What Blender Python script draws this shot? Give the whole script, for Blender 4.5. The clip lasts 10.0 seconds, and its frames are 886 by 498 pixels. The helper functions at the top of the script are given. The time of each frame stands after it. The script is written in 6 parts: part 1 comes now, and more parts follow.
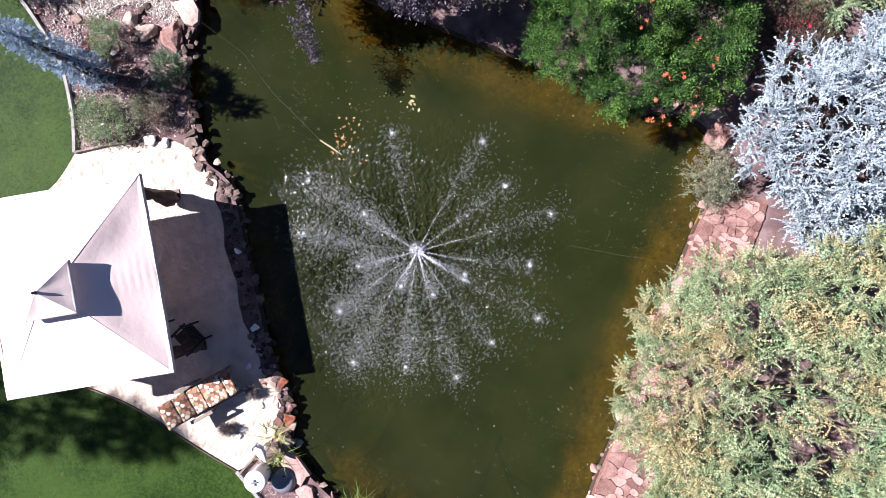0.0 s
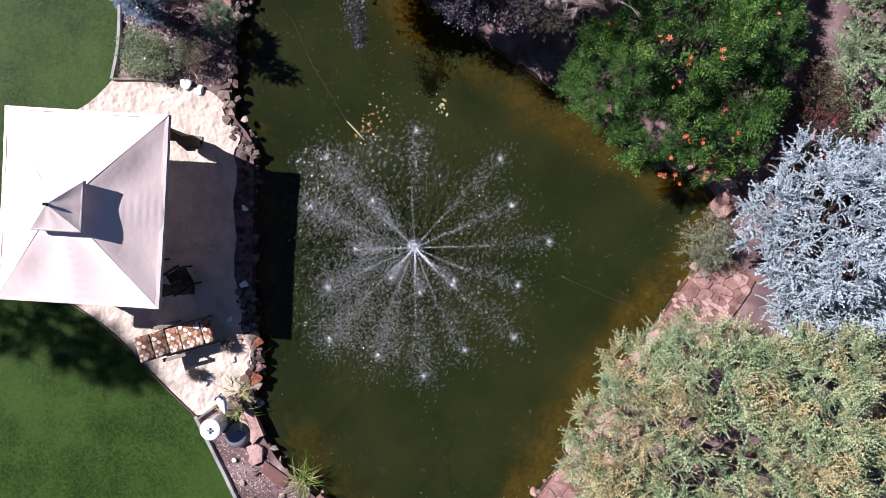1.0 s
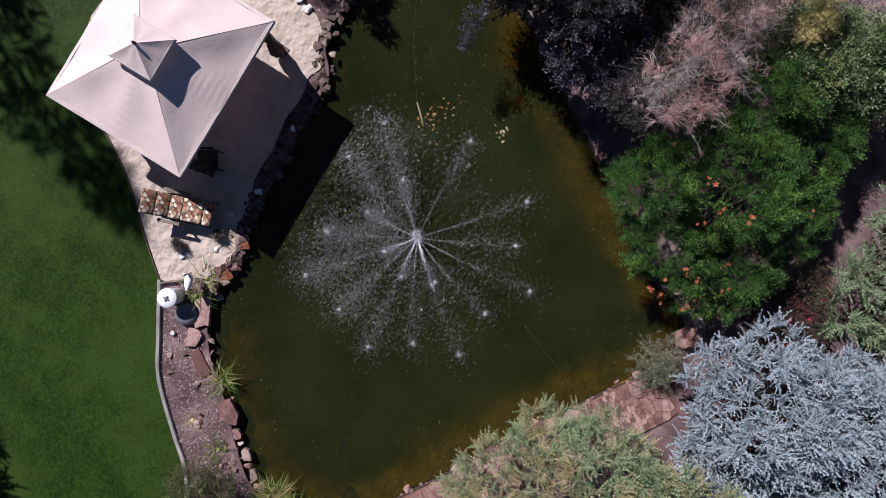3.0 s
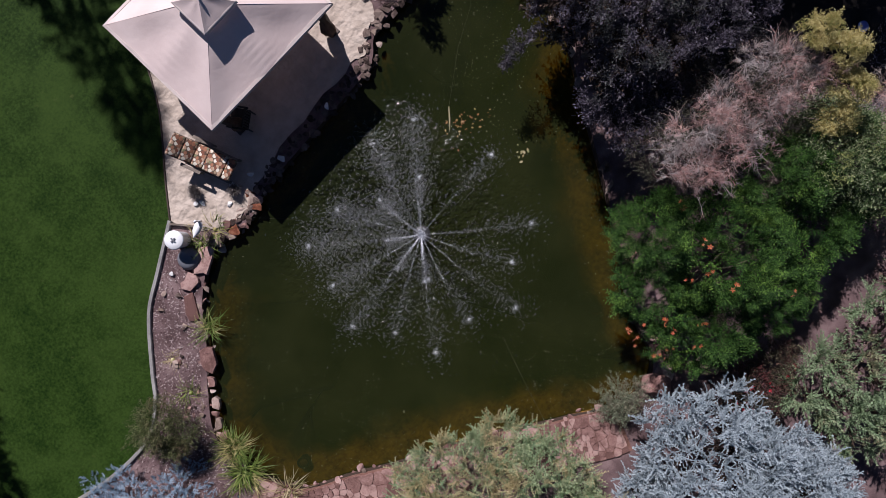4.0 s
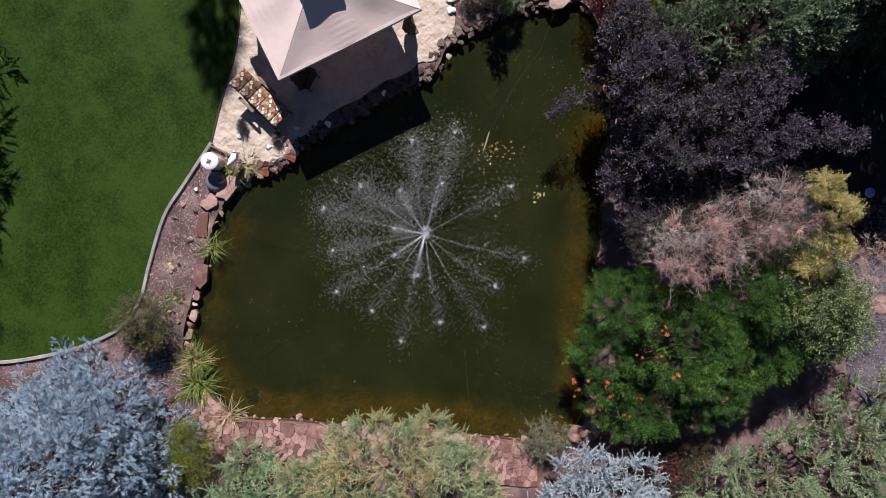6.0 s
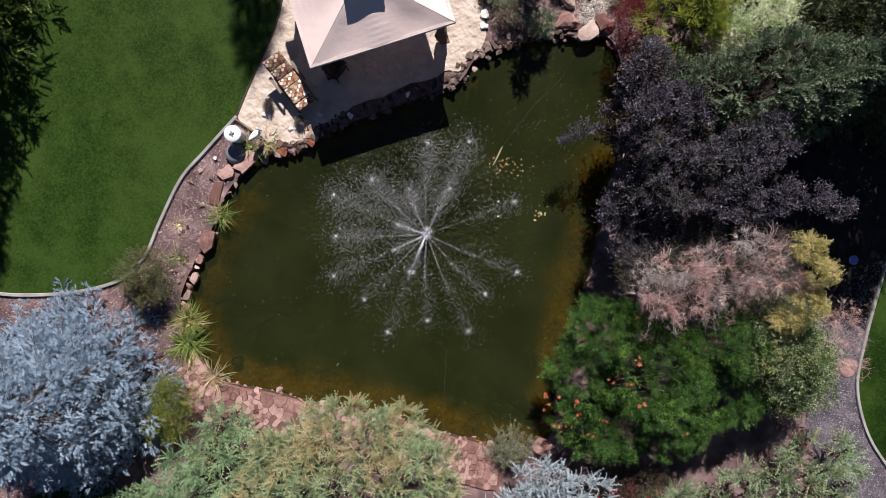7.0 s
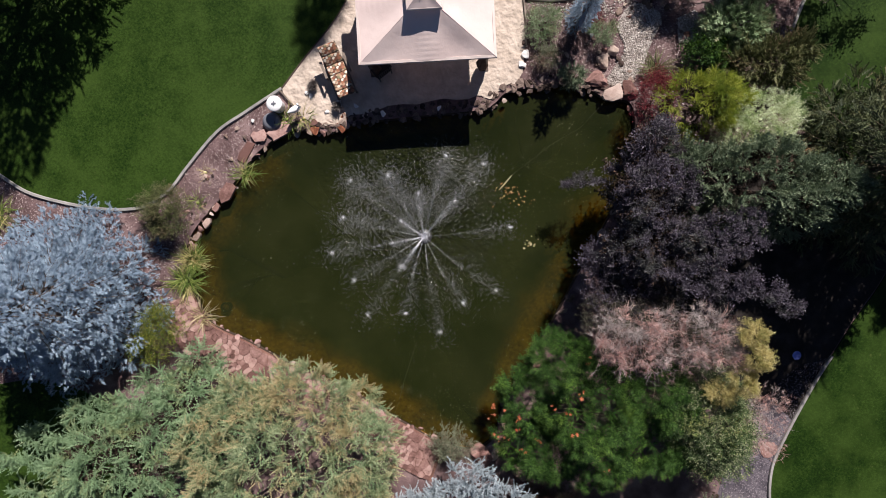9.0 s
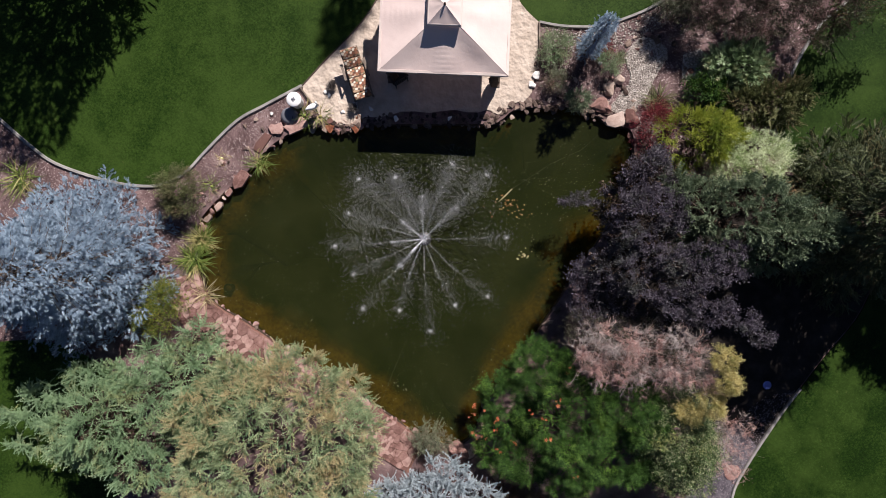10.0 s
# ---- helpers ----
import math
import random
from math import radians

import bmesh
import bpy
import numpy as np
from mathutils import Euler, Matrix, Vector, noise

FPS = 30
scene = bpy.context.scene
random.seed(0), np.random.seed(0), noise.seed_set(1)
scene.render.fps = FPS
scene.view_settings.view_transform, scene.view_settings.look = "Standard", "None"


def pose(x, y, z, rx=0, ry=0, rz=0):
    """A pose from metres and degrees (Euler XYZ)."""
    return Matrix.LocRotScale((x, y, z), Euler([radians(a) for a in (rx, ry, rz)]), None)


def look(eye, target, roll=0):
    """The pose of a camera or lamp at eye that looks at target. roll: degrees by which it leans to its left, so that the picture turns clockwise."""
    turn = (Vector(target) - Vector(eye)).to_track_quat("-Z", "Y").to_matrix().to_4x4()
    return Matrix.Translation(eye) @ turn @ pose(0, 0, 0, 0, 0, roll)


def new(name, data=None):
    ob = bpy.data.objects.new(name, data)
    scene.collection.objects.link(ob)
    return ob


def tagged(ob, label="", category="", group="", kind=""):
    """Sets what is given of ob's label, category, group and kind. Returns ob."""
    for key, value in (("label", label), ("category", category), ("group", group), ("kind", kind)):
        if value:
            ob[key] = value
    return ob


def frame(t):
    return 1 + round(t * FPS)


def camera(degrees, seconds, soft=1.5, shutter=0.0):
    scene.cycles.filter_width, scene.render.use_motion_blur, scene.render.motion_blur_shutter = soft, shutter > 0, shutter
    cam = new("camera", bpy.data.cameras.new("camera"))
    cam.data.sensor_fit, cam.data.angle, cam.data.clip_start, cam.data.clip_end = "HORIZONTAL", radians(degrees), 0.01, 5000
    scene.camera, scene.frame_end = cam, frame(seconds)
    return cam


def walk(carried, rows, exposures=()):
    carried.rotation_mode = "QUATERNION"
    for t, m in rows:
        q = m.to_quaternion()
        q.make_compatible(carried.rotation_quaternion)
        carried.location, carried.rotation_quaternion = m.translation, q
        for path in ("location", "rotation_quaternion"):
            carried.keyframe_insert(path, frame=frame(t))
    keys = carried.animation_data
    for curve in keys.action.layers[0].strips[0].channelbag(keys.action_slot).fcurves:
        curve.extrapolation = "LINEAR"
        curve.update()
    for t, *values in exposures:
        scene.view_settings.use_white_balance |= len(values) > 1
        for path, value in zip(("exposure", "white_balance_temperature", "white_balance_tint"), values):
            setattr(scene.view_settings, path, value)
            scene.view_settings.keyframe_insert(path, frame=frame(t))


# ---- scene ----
cam = camera(72.0, 10.0, 0.65)
# seconds, place, and the turns of a camera that looks straight down
ROWS = [
    (0.0, 0.158, -0.688, 13.165, -0.982, 0.492, -99.599),
    (0.5, 0.167, -0.799, 13.363, -0.849, 0.913, -93.244),
    (1.0, 0.238, -0.771, 13.562, -0.919, 0.698, -86.513),
    (1.5, 0.325, -0.673, 13.769, -1.148, 0.302, -79.437),
    (2.0, 0.407, -0.546, 13.992, -1.475, -0.042, -72.207),
    (2.5, 0.473, -0.416, 14.235, -1.839, -0.249, -65.062),
    (3.0, 0.524, -0.296, 14.499, -2.184, -0.315, -58.209),
    (3.5, 0.562, -0.192, 14.784, -2.469, -0.277, -51.79),
    (4.0, 0.59, -0.107, 15.085, -2.672, -0.18, -45.86),
    (4.5, 0.612, -0.038, 15.4, -2.784, -0.063, -40.398),
    (5.0, 0.629, 0.016, 15.723, -2.816, 0.053, -35.326),
    (5.5, 0.643, 0.059, 16.05, -2.786, 0.159, -30.544),
    (6.0, 0.654, 0.096, 16.379, -2.721, 0.259, -25.955),
    (6.5, 0.664, 0.13, 16.709, -2.649, 0.359, -21.502),
    (7.0, 0.676, 0.168, 17.044, -2.593, 0.462, -17.185),
    (7.5, 0.693, 0.213, 17.388, -2.563, 0.561, -13.068),
    (8.0, 0.721, 0.267, 17.749, -2.557, 0.64, -9.261),
    (8.5, 0.76, 0.329, 18.133, -2.551, 0.68, -5.877),
    (9.0, 0.807, 0.389, 18.546, -2.502, 0.676, -2.956),
    (9.5, 0.847, 0.423, 18.986, -2.346, 0.664, -0.349),
    (10.0, 0.848, 0.39, 19.443, -2.002, 0.767, 2.448),
]
EXPOSURES = [(0.0, 1.65, 6000), (0.5, 1.44, 5980), (1.0, 1.13, 5950), (1.5, 0.88, 5920), (2.0, 0.68, 5920), (2.5, 0.52, 5920), (4.0, 0.22, 6000), (4.8, 0.3, 6100),
             (5.5, 0.45, 6200), (7.5, 0.77, 6450), (10.0, 0.64, 6500)]
walk(cam, [(t, pose(*row)) for t, *row in ROWS], [(t, stops, kelvin, 20 if t < 6 else 16) for t, stops, kelvin in EXPOSURES])

# ---- light ----
SUN = Vector((0.385, 0.985, 0.985)).normalized()
world = bpy.data.worlds.new("sky")
scene.world = world
world.use_nodes = True
sky = world.node_tree.nodes.new("ShaderNodeTexSky")
sky.sky_type, sky.sun_disc = "NISHITA", False
sky.sun_elevation, sky.sun_rotation = math.asin(SUN.z), math.atan2(SUN.x, SUN.y)
world.node_tree.links.new(sky.outputs[0], world.node_tree.nodes["Background"].inputs[0])
world.node_tree.nodes["Background"].inputs[1].default_value = 0.055
sky.altitude, sky.air_density, sky.dust_density, sky.ozone_density = 2500, 0.45, 0.2, 2.0
lamp = bpy.data.lights.new("sun", "SUN")
lamp.energy, lamp.angle, lamp.color = 4.8, radians(0.55), (1.0, 0.95, 0.88)
sun = new("sun", lamp)
sun.matrix_world = look(SUN * 60, (0, 0, 0))

# ---- materials ----


class Nodes:
    """A material's nodes, with short ways to add and join them."""

    def __init__(self, name):
        self.mat = bpy.data.materials.new(name)
        self.mat.use_nodes = True
        self.tree = self.mat.node_tree
        self.bsdf = self.tree.nodes["Principled BSDF"]
        self.out = self.tree.nodes["Material Output"]
        self.place = self.add("ShaderNodeNewGeometry")

    def add(self, kind, **sets):
        node = self.tree.nodes.new(kind)
        for key, value in sets.items():
            node.inputs[key].default_value = value
        return node

    def join(self, a, b):
        self.tree.links.new(a, b)

    def noise(self, scale, detail=4.0, rough=0.55, vector=None):
        n = self.add("ShaderNodeTexNoise", Scale=scale, Detail=detail, Roughness=rough)
        self.join(vector or self.place.outputs["Position"], n.inputs["Vector"])
        return n.outputs["Fac"]

    def ramp(self, fac, stops):
        r = self.tree.nodes.new("ShaderNodeValToRGB")
        while len(r.color_ramp.elements) < len(stops):
            r.color_ramp.elements.new(0.5)
        for e, (at, col) in zip(r.color_ramp.elements, stops):
            e.position, e.color = at, (*col, 1)
        self.join(fac, r.inputs[0])
        return r.outputs[0]

    def blend(self, fac, a, b, mode="MIX"):
        m = self.tree.nodes.new("ShaderNodeMix")
        m.data_type, m.blend_type = "RGBA", mode
        for socket, value in ((m.inputs[0], fac), (m.inputs[6], a), (m.inputs[7], b)):
            if isinstance(value, (int, float)):
                socket.default_value = value
            elif isinstance(value, tuple):
                socket.default_value = (*value, 1)
            else:
                self.join(value, socket)
        return m.outputs[2]

    def math(self, op, a, b=0.0, clamp=False):
        m = self.tree.nodes.new("ShaderNodeMath")
        m.operation, m.use_clamp = op, clamp
        for socket, value in ((m.inputs[0], a), (m.inputs[1], b)):
            if isinstance(value, (int, float)):
                socket.default_value = value
            else:
                self.join(value, socket)
        return m.outputs[0]

    def bump(self, height, strength, distance):
        b = self.add("ShaderNodeBump", Strength=strength, Distance=distance)
        self.join(height, b.inputs["Height"])
        return b.outputs[0]


def surface(name, dark, mid, light, scale=3.0, fine=40.0, rough=0.85, bump=0.5, deep=0.01, island=0.0, piece=0.0, metal=0.0):
    """A mottled surface: a coarse and a fine noise choose between three colours, with a fine relief."""
    n = Nodes(name)
    coarse, grain = n.noise(scale, 5), n.noise(fine, 5, 0.65)
    both = n.math("ADD", n.math("MULTIPLY", coarse, 0.6), n.math("MULTIPLY", grain, 0.4))
    if island:
        both = n.math("ADD", both, n.math("MULTIPLY", n.math("SUBTRACT", n.place.outputs["Random Per Island"], 0.5), island))
    if piece:
        info = n.add("ShaderNodeObjectInfo")
        both = n.math("ADD", both, n.math("MULTIPLY", n.math("SUBTRACT", info.outputs["Random"], 0.5), piece))
    n.join(n.ramp(both, [(0.34, dark), (0.5, mid), (0.66, light)]), n.bsdf.inputs["Base Color"])
    n.bsdf.inputs["Roughness"].default_value = rough
    n.bsdf.inputs["Metallic"].default_value = metal
    n.bsdf.inputs["Specular IOR Level"].default_value = 0.5 if rough < 0.7 else 0.15
    if bump:
        n.join(n.bump(both, bump, deep), n.bsdf.inputs["Normal"])
    return n.mat


def leafage(name, dark, mid, light, patch=None, patch_scale=0.8, patch_at=0.5, glow=0.25, rough=0.5, vary=0.65):
    """Leaves or needles: each sprig its own tone, patches of another colour, some light let through."""
    n = Nodes(name)
    tone = n.math("ADD", n.math("MULTIPLY", n.place.outputs["Random Per Island"], vary), n.math("MULTIPLY", n.noise(1.7, 3), 1 - vary))
    col = n.ramp(tone, [(0.15, dark), (0.5, mid), (0.85, light)])
    if patch:
        fac = n.ramp(n.math("ADD", n.noise(patch_scale, 4, 0.6), n.math("MULTIPLY", n.math("SUBTRACT", n.place.outputs["Random Per Island"], 0.5), 0.22)),
                     [(patch_at - 0.07, (0, 0, 0)), (patch_at + 0.07, (1, 1, 1))])
        col = n.blend(fac, col, patch)
    n.join(col, n.bsdf.inputs["Base Color"])
    n.bsdf.inputs["Roughness"].default_value = rough
    n.bsdf.inputs["Specular IOR Level"].default_value = 0.25
    thin = n.add("ShaderNodeBsdfTranslucent")
    n.join(col, thin.inputs["Color"])
    mix = n.add("ShaderNodeMixShader")
    mix.inputs[0].default_value = glow
    n.join(n.bsdf.outputs[0], mix.inputs[1])
    n.join(thin.outputs[0], mix.inputs[2])
    n.join(mix.outputs[0], n.out.inputs[0])
    return n.mat


def plain(name, col, rough=0.6, metal=0.0, spots=0.12, scale=25.0):
    """Paint, plastic or metal with slight wear."""
    d, l = tuple(c * (1 - spots) for c in col), tuple(min(1, c * (1 + spots)) for c in col)
    return surface(name, d, col, l, scale * 0.2, scale, rough, 0.15, 0.003, metal=metal)


def canvas(name, a, b):
    """Closely woven tent cloth."""
    n = Nodes(name)
    col = n.ramp(n.noise(1.1, 5), [(0.35, a), (0.65, b)])
    n.join(col, n.bsdf.inputs["Base Color"])
    n.bsdf.inputs["Roughness"].default_value = 0.85
    n.join(n.bump(n.math("ADD", n.noise(3.0, 4), n.math("MULTIPLY", n.noise(160, 2), 0.05)), 0.35, 0.03), n.bsdf.inputs["Normal"])
    return n.mat


def trodden_sand():
    """Pale sand, dimpled by footsteps."""
    n = Nodes("sand")
    tone = n.math("ADD", n.math("MULTIPLY", n.noise(2.2, 5), 0.55), n.math("MULTIPLY", n.noise(60, 4, 0.7), 0.45))
    n.join(n.ramp(tone, [(0.32, (0.33, 0.27, 0.22)), (0.5, (0.48, 0.40, 0.335)), (0.66, (0.60, 0.515, 0.44))]), n.bsdf.inputs["Base Color"])
    n.bsdf.inputs["Roughness"].default_value = 0.95
    n.bsdf.inputs["Specular IOR Level"].default_value = 0.15
    dents = n.math("ADD", n.noise(5.5, 1.5, 0.4), n.math("ADD", n.math("MULTIPLY", n.noise(13, 1, 0.4), 0.28), n.math("MULTIPLY", n.noise(90, 2), 0.03)))
    n.join(n.bump(dents, 0.7, 0.1), n.bsdf.inputs["Normal"])
    return n.mat


M_SOIL = surface("bark_mulch", (0.055, 0.032, 0.032), (0.14, 0.088, 0.088), (0.29, 0.20, 0.195), 1.6, 48, 0.95, 0.9, 0.03)
def garden_ground():
    """Bark mulch in the garden, rough grass further out."""
    n = Nodes("garden_ground")
    both = n.math("ADD", n.math("MULTIPLY", n.noise(1.6, 5), 0.6), n.math("MULTIPLY", n.noise(48, 5, 0.65), 0.4))
    soil = n.ramp(both, [(0.34, (0.055, 0.034, 0.034)), (0.5, (0.14, 0.092, 0.092)), (0.66, (0.29, 0.205, 0.20))])
    grass = n.ramp(n.math("ADD", n.math("MULTIPLY", n.noise(0.12, 6), 0.6), n.math("MULTIPLY", n.noise(9, 5), 0.4)), [(0.34, (0.03, 0.045, 0.012)), (0.5, (0.06, 0.08, 0.025)), (0.66, (0.13, 0.13, 0.055))])
    far = n.tree.nodes.new("ShaderNodeVectorMath")
    far.operation = "LENGTH"
    n.join(n.place.outputs["Position"], far.inputs[0])
    edge = n.math("DIVIDE", n.math("SUBTRACT", n.math("ADD", far.outputs["Value"], n.math("MULTIPLY", n.noise(0.6, 3), 3.0)), 17.0), 2.0, True)
    n.join(n.blend(edge, soil, grass), n.bsdf.inputs["Base Color"])
    n.bsdf.inputs["Roughness"].default_value = 0.95
    n.bsdf.inputs["Specular IOR Level"].default_value = 0.15
    n.join(n.bump(both, 0.9, 0.03), n.bsdf.inputs["Normal"])
    return n.mat


M_GROUND = garden_ground()
M_CHIP = surface("wood_chips", (0.06, 0.03, 0.03), (0.22, 0.14, 0.135), (0.52, 0.43, 0.415), 3, 30, 0.9, 0.3, 0.004, island=0.8)
M_PEBBLE = surface("pale_pebbles", (0.22, 0.19, 0.17), (0.37, 0.33, 0.30), (0.55, 0.51, 0.47), 4, 40, 0.8, 0.3, 0.004, island=0.5)
M_GRAVEL = surface("dark_gravel", (0.05, 0.045, 0.055), (0.11, 0.098, 0.115), (0.20, 0.18, 0.20), 3, 55, 0.95, 0.9, 0.02)
M_GRIT = surface("gravel_stones", (0.06, 0.05, 0.065), (0.14, 0.12, 0.14), (0.27, 0.24, 0.26), 4, 50, 0.9, 0.3, 0.004, island=0.5)
def lawn_grass(name, dark, mid, light):
    """Mown grass: fine tufts, broad paler drifts and a few yellowed spots."""
    n = Nodes(name)
    tuft = n.math("ADD", n.math("MULTIPLY", n.noise(17, 4, 0.7), 0.60), n.math("MULTIPLY", n.noise(1.3, 4), 0.30))
    tone = n.math("ADD", tuft, n.math("MULTIPLY", n.place.outputs["Random Per Island"], 0.16))
    col = n.ramp(tone, [(0.36, dark), (0.52, mid), (0.68, light)])
    drift = n.ramp(n.noise(0.42, 5, 0.62), [(0.46, (0, 0, 0)), (0.63, (1, 1, 1))])
    col = n.blend(n.math("MULTIPLY", drift, 0.5), col, (0.057, 0.104, 0.019))
    spots = n.ramp(n.noise(5.0, 3, 0.6), [(0.68, (0, 0, 0)), (0.78, (1, 1, 1))])
    col = n.blend(n.math("MULTIPLY", spots, 0.6), col, (0.11, 0.13, 0.04))
    n.join(col, n.bsdf.inputs["Base Color"])
    n.bsdf.inputs["Roughness"].default_value = 0.6
    n.bsdf.inputs["Specular IOR Level"].default_value = 0.08
    thin = n.add("ShaderNodeBsdfTranslucent")
    n.join(col, thin.inputs["Color"])
    mix = n.add("ShaderNodeMixShader")
    mix.inputs[0].default_value = 0.3
    n.join(n.bsdf.outputs[0], mix.inputs[1])
    n.join(thin.outputs[0], mix.inputs[2])
    n.join(mix.outputs[0], n.out.inputs[0])
    return n.mat


M_BLADE = lawn_grass("grass_blades", (0.004, 0.013, 0.003), (0.0135, 0.038, 0.0065), (0.053, 0.11, 0.025))
M_TURF = lawn_grass("turf", (0.005, 0.015, 0.002), (0.0138, 0.035, 0.005), (0.04, 0.078, 0.013))
M_SAND = trodden_sand()
M_KERB = surface("concrete_kerb", (0.16, 0.155, 0.15), (0.26, 0.25, 0.24), (0.37, 0.355, 0.335), 2.2, 45, 0.9, 0.5, 0.006)
M_LAVA = surface("dark_rock", (0.03, 0.02, 0.017), (0.085, 0.06, 0.052), (0.18, 0.135, 0.115), 3, 26, 0.9, 0.9, 0.03, piece=0.3)
M_BROWN = surface("brown_rock", (0.14, 0.10, 0.08), (0.27, 0.20, 0.165), (0.42, 0.33, 0.28), 3, 26, 0.9, 0.9, 0.03, piece=0.3)
M_PINK = surface("pink_sandstone", (0.14, 0.074, 0.064), (0.26, 0.15, 0.132), (0.41, 0.27, 0.24), 3.4, 24, 0.88, 0.9, 0.03, piece=0.36)
M_BUFF = surface("buff_sandstone", (0.28, 0.19, 0.16), (0.43, 0.325, 0.28), (0.56, 0.455, 0.40), 2.6, 22, 0.88, 0.6, 0.02, piece=0.2)
M_WHITE_ROCK = surface("white_rock", (0.55, 0.54, 0.52), (0.72, 0.71, 0.70), (0.85, 0.84, 0.83), 6, 40, 0.7, 0.5, 0.01)
M_JOINT = surface("joint_soil", (0.10, 0.05, 0.038), (0.19, 0.10, 0.08), (0.30, 0.18, 0.14), 4, 40, 0.95, 0.8, 0.02)
M_CANVAS = canvas("canvas", (0.62, 0.50, 0.47), (0.69, 0.57, 0.535))
M_HEM = surface("canvas_hem", (0.55, 0.47, 0.43), (0.62, 0.53, 0.49), (0.68, 0.59, 0.55), 2, 120, 0.8, 0.25, 0.004)
M_NETTING = surface("brown_curtain", (0.05, 0.03, 0.022), (0.10, 0.062, 0.048), (0.16, 0.11, 0.085), 5, 60, 0.9, 0.5, 0.01)
M_BRONZE = plain("bronze_paint", (0.07, 0.048, 0.038), 0.5, 0.3)
M_BLACK = plain("black_iron", (0.022, 0.02, 0.022), 0.5, 0.4)
M_TEAK = surface("grey_teak", (0.10, 0.08, 0.065), (0.19, 0.155, 0.13), (0.30, 0.255, 0.22), 4, 60, 0.75, 0.5, 0.004)
M_WHITE = plain("white_plastic", (0.78, 0.79, 0.80), 0.4, 0.0, 0.05)
M_GREY = plain("grey_plastic", (0.15, 0.155, 0.18), 0.5, 0.0, 0.12)
M_DARKPOT = plain("black_plastic", (0.03, 0.03, 0.032), 0.5)
M_BLUE = plain("blue_glaze", (0.17, 0.22, 0.60), 0.25, 0.0, 0.06)
M_BARK = surface("bark", (0.05, 0.036, 0.028), (0.115, 0.085, 0.068), (0.21, 0.17, 0.14), 4, 35, 0.95, 0.9, 0.02)
M_GREYBARK = surface("grey_bark", (0.13, 0.11, 0.105), (0.24, 0.205, 0.195), (0.38, 0.34, 0.32), 4, 35, 0.95, 0.8, 0.02)
M_TWIG = leafage("bare_pink_twigs", (0.28, 0.14, 0.125), (0.52, 0.30, 0.265), (0.74, 0.56, 0.51), (0.38, 0.335, 0.32), 1.4, 0.5, 0.1, 0.8)
M_BLUESPRUCE = leafage("blue_needles", (0.13, 0.185, 0.25), (0.24, 0.325, 0.415), (0.385, 0.485, 0.585), None, glow=0.2, vary=0.42)
M_SILVER = leafage("silver_needles", (0.22, 0.265, 0.29), (0.34, 0.40, 0.435), (0.475, 0.54, 0.585), (0.22, 0.20, 0.19), 3.0, 0.72, 0.2, vary=0.4)
M_JUNIPER = leafage("juniper_sprays", (0.08, 0.12, 0.055), (0.26, 0.33, 0.175), (0.52, 0.60, 0.37), (0.43, 0.355, 0.19), 1.1, 0.54, 0.2, vary=0.36)
M_JUNGREEN = leafage("green_juniper", (0.09, 0.15, 0.08), (0.20, 0.31, 0.165), (0.35, 0.48, 0.27), (0.26, 0.30, 0.14), 1.0, 0.62, 0.2, vary=0.36)
# dead inner twigs, with the shade of the crown's gaps in their colour
M_SHADE_DEADWOOD = leafage("shade_dead_twigs", (0.02, 0.013, 0.009), (0.05, 0.033, 0.024), (0.11, 0.075, 0.055), None, glow=0.05, rough=0.9)
M_FEATHER = leafage("feathery_green", (0.09, 0.14, 0.07), (0.22, 0.305, 0.165), (0.38, 0.47, 0.285), (0.3, 0.27, 0.16), 0.9, 0.62, 0.2, vary=0.4)
M_VINE = leafage("vine_leaves", (0.009, 0.028, 0.005), (0.032, 0.086, 0.016), (0.11, 0.215, 0.04), (0.16, 0.28, 0.045), 0.9, 0.65, 0.28, 0.65)
M_PLUM = leafage("plum_leaves", (0.026, 0.021, 0.031), (0.078, 0.066, 0.088), (0.21, 0.185, 0.235), (0.085, 0.09, 0.083), 1.2, 0.58, 0.18, 0.42)
M_PINE = leafage("pine_needles", (0.055, 0.08, 0.048), (0.13, 0.18, 0.108), (0.26, 0.32, 0.20), None, glow=0.15)
M_DARKPINE = leafage("dark_needles", (0.024, 0.037, 0.018), (0.065, 0.083, 0.04), (0.15, 0.175, 0.085), (0.14, 0.09, 0.045), 0.8, 0.66, 0.15)
M_GOLD = leafage("gold_leaves", (0.34, 0.27, 0.09), (0.66, 0.56, 0.24), (0.86, 0.79, 0.47), (0.30, 0.30, 0.10), 2.6, 0.56, 0.3)
M_LIME = leafage("lime_leaves", (0.12, 0.165, 0.016), (0.28, 0.33, 0.04), (0.48, 0.51, 0.11), (0.15, 0.22, 0.03), 1.5, 0.58, 0.3)
M_CREAM = leafage("variegated_leaves", (0.30, 0.40, 0.15), (0.74, 0.80, 0.53), (0.90, 0.92, 0.78), (0.18, 0.29, 0.08), 2.6, 0.58, 0.3)
M_RUSSET = leafage("russet_leaves", (0.06, 0.009, 0.014), (0.15, 0.022, 0.032), (0.30, 0.055, 0.065), None, glow=0.25)
M_SAGE = leafage("sage_leaves", (0.085, 0.10, 0.06), (0.20, 0.225, 0.145), (0.36, 0.385, 0.27), (0.23, 0.16, 0.12), 1.5, 0.6, 0.25)
M_OLIVE = leafage("olive_leaves", (0.04, 0.05, 0.018), (0.11, 0.125, 0.05), (0.24, 0.25, 0.12), (0.18, 0.13, 0.08), 1.2, 0.62)
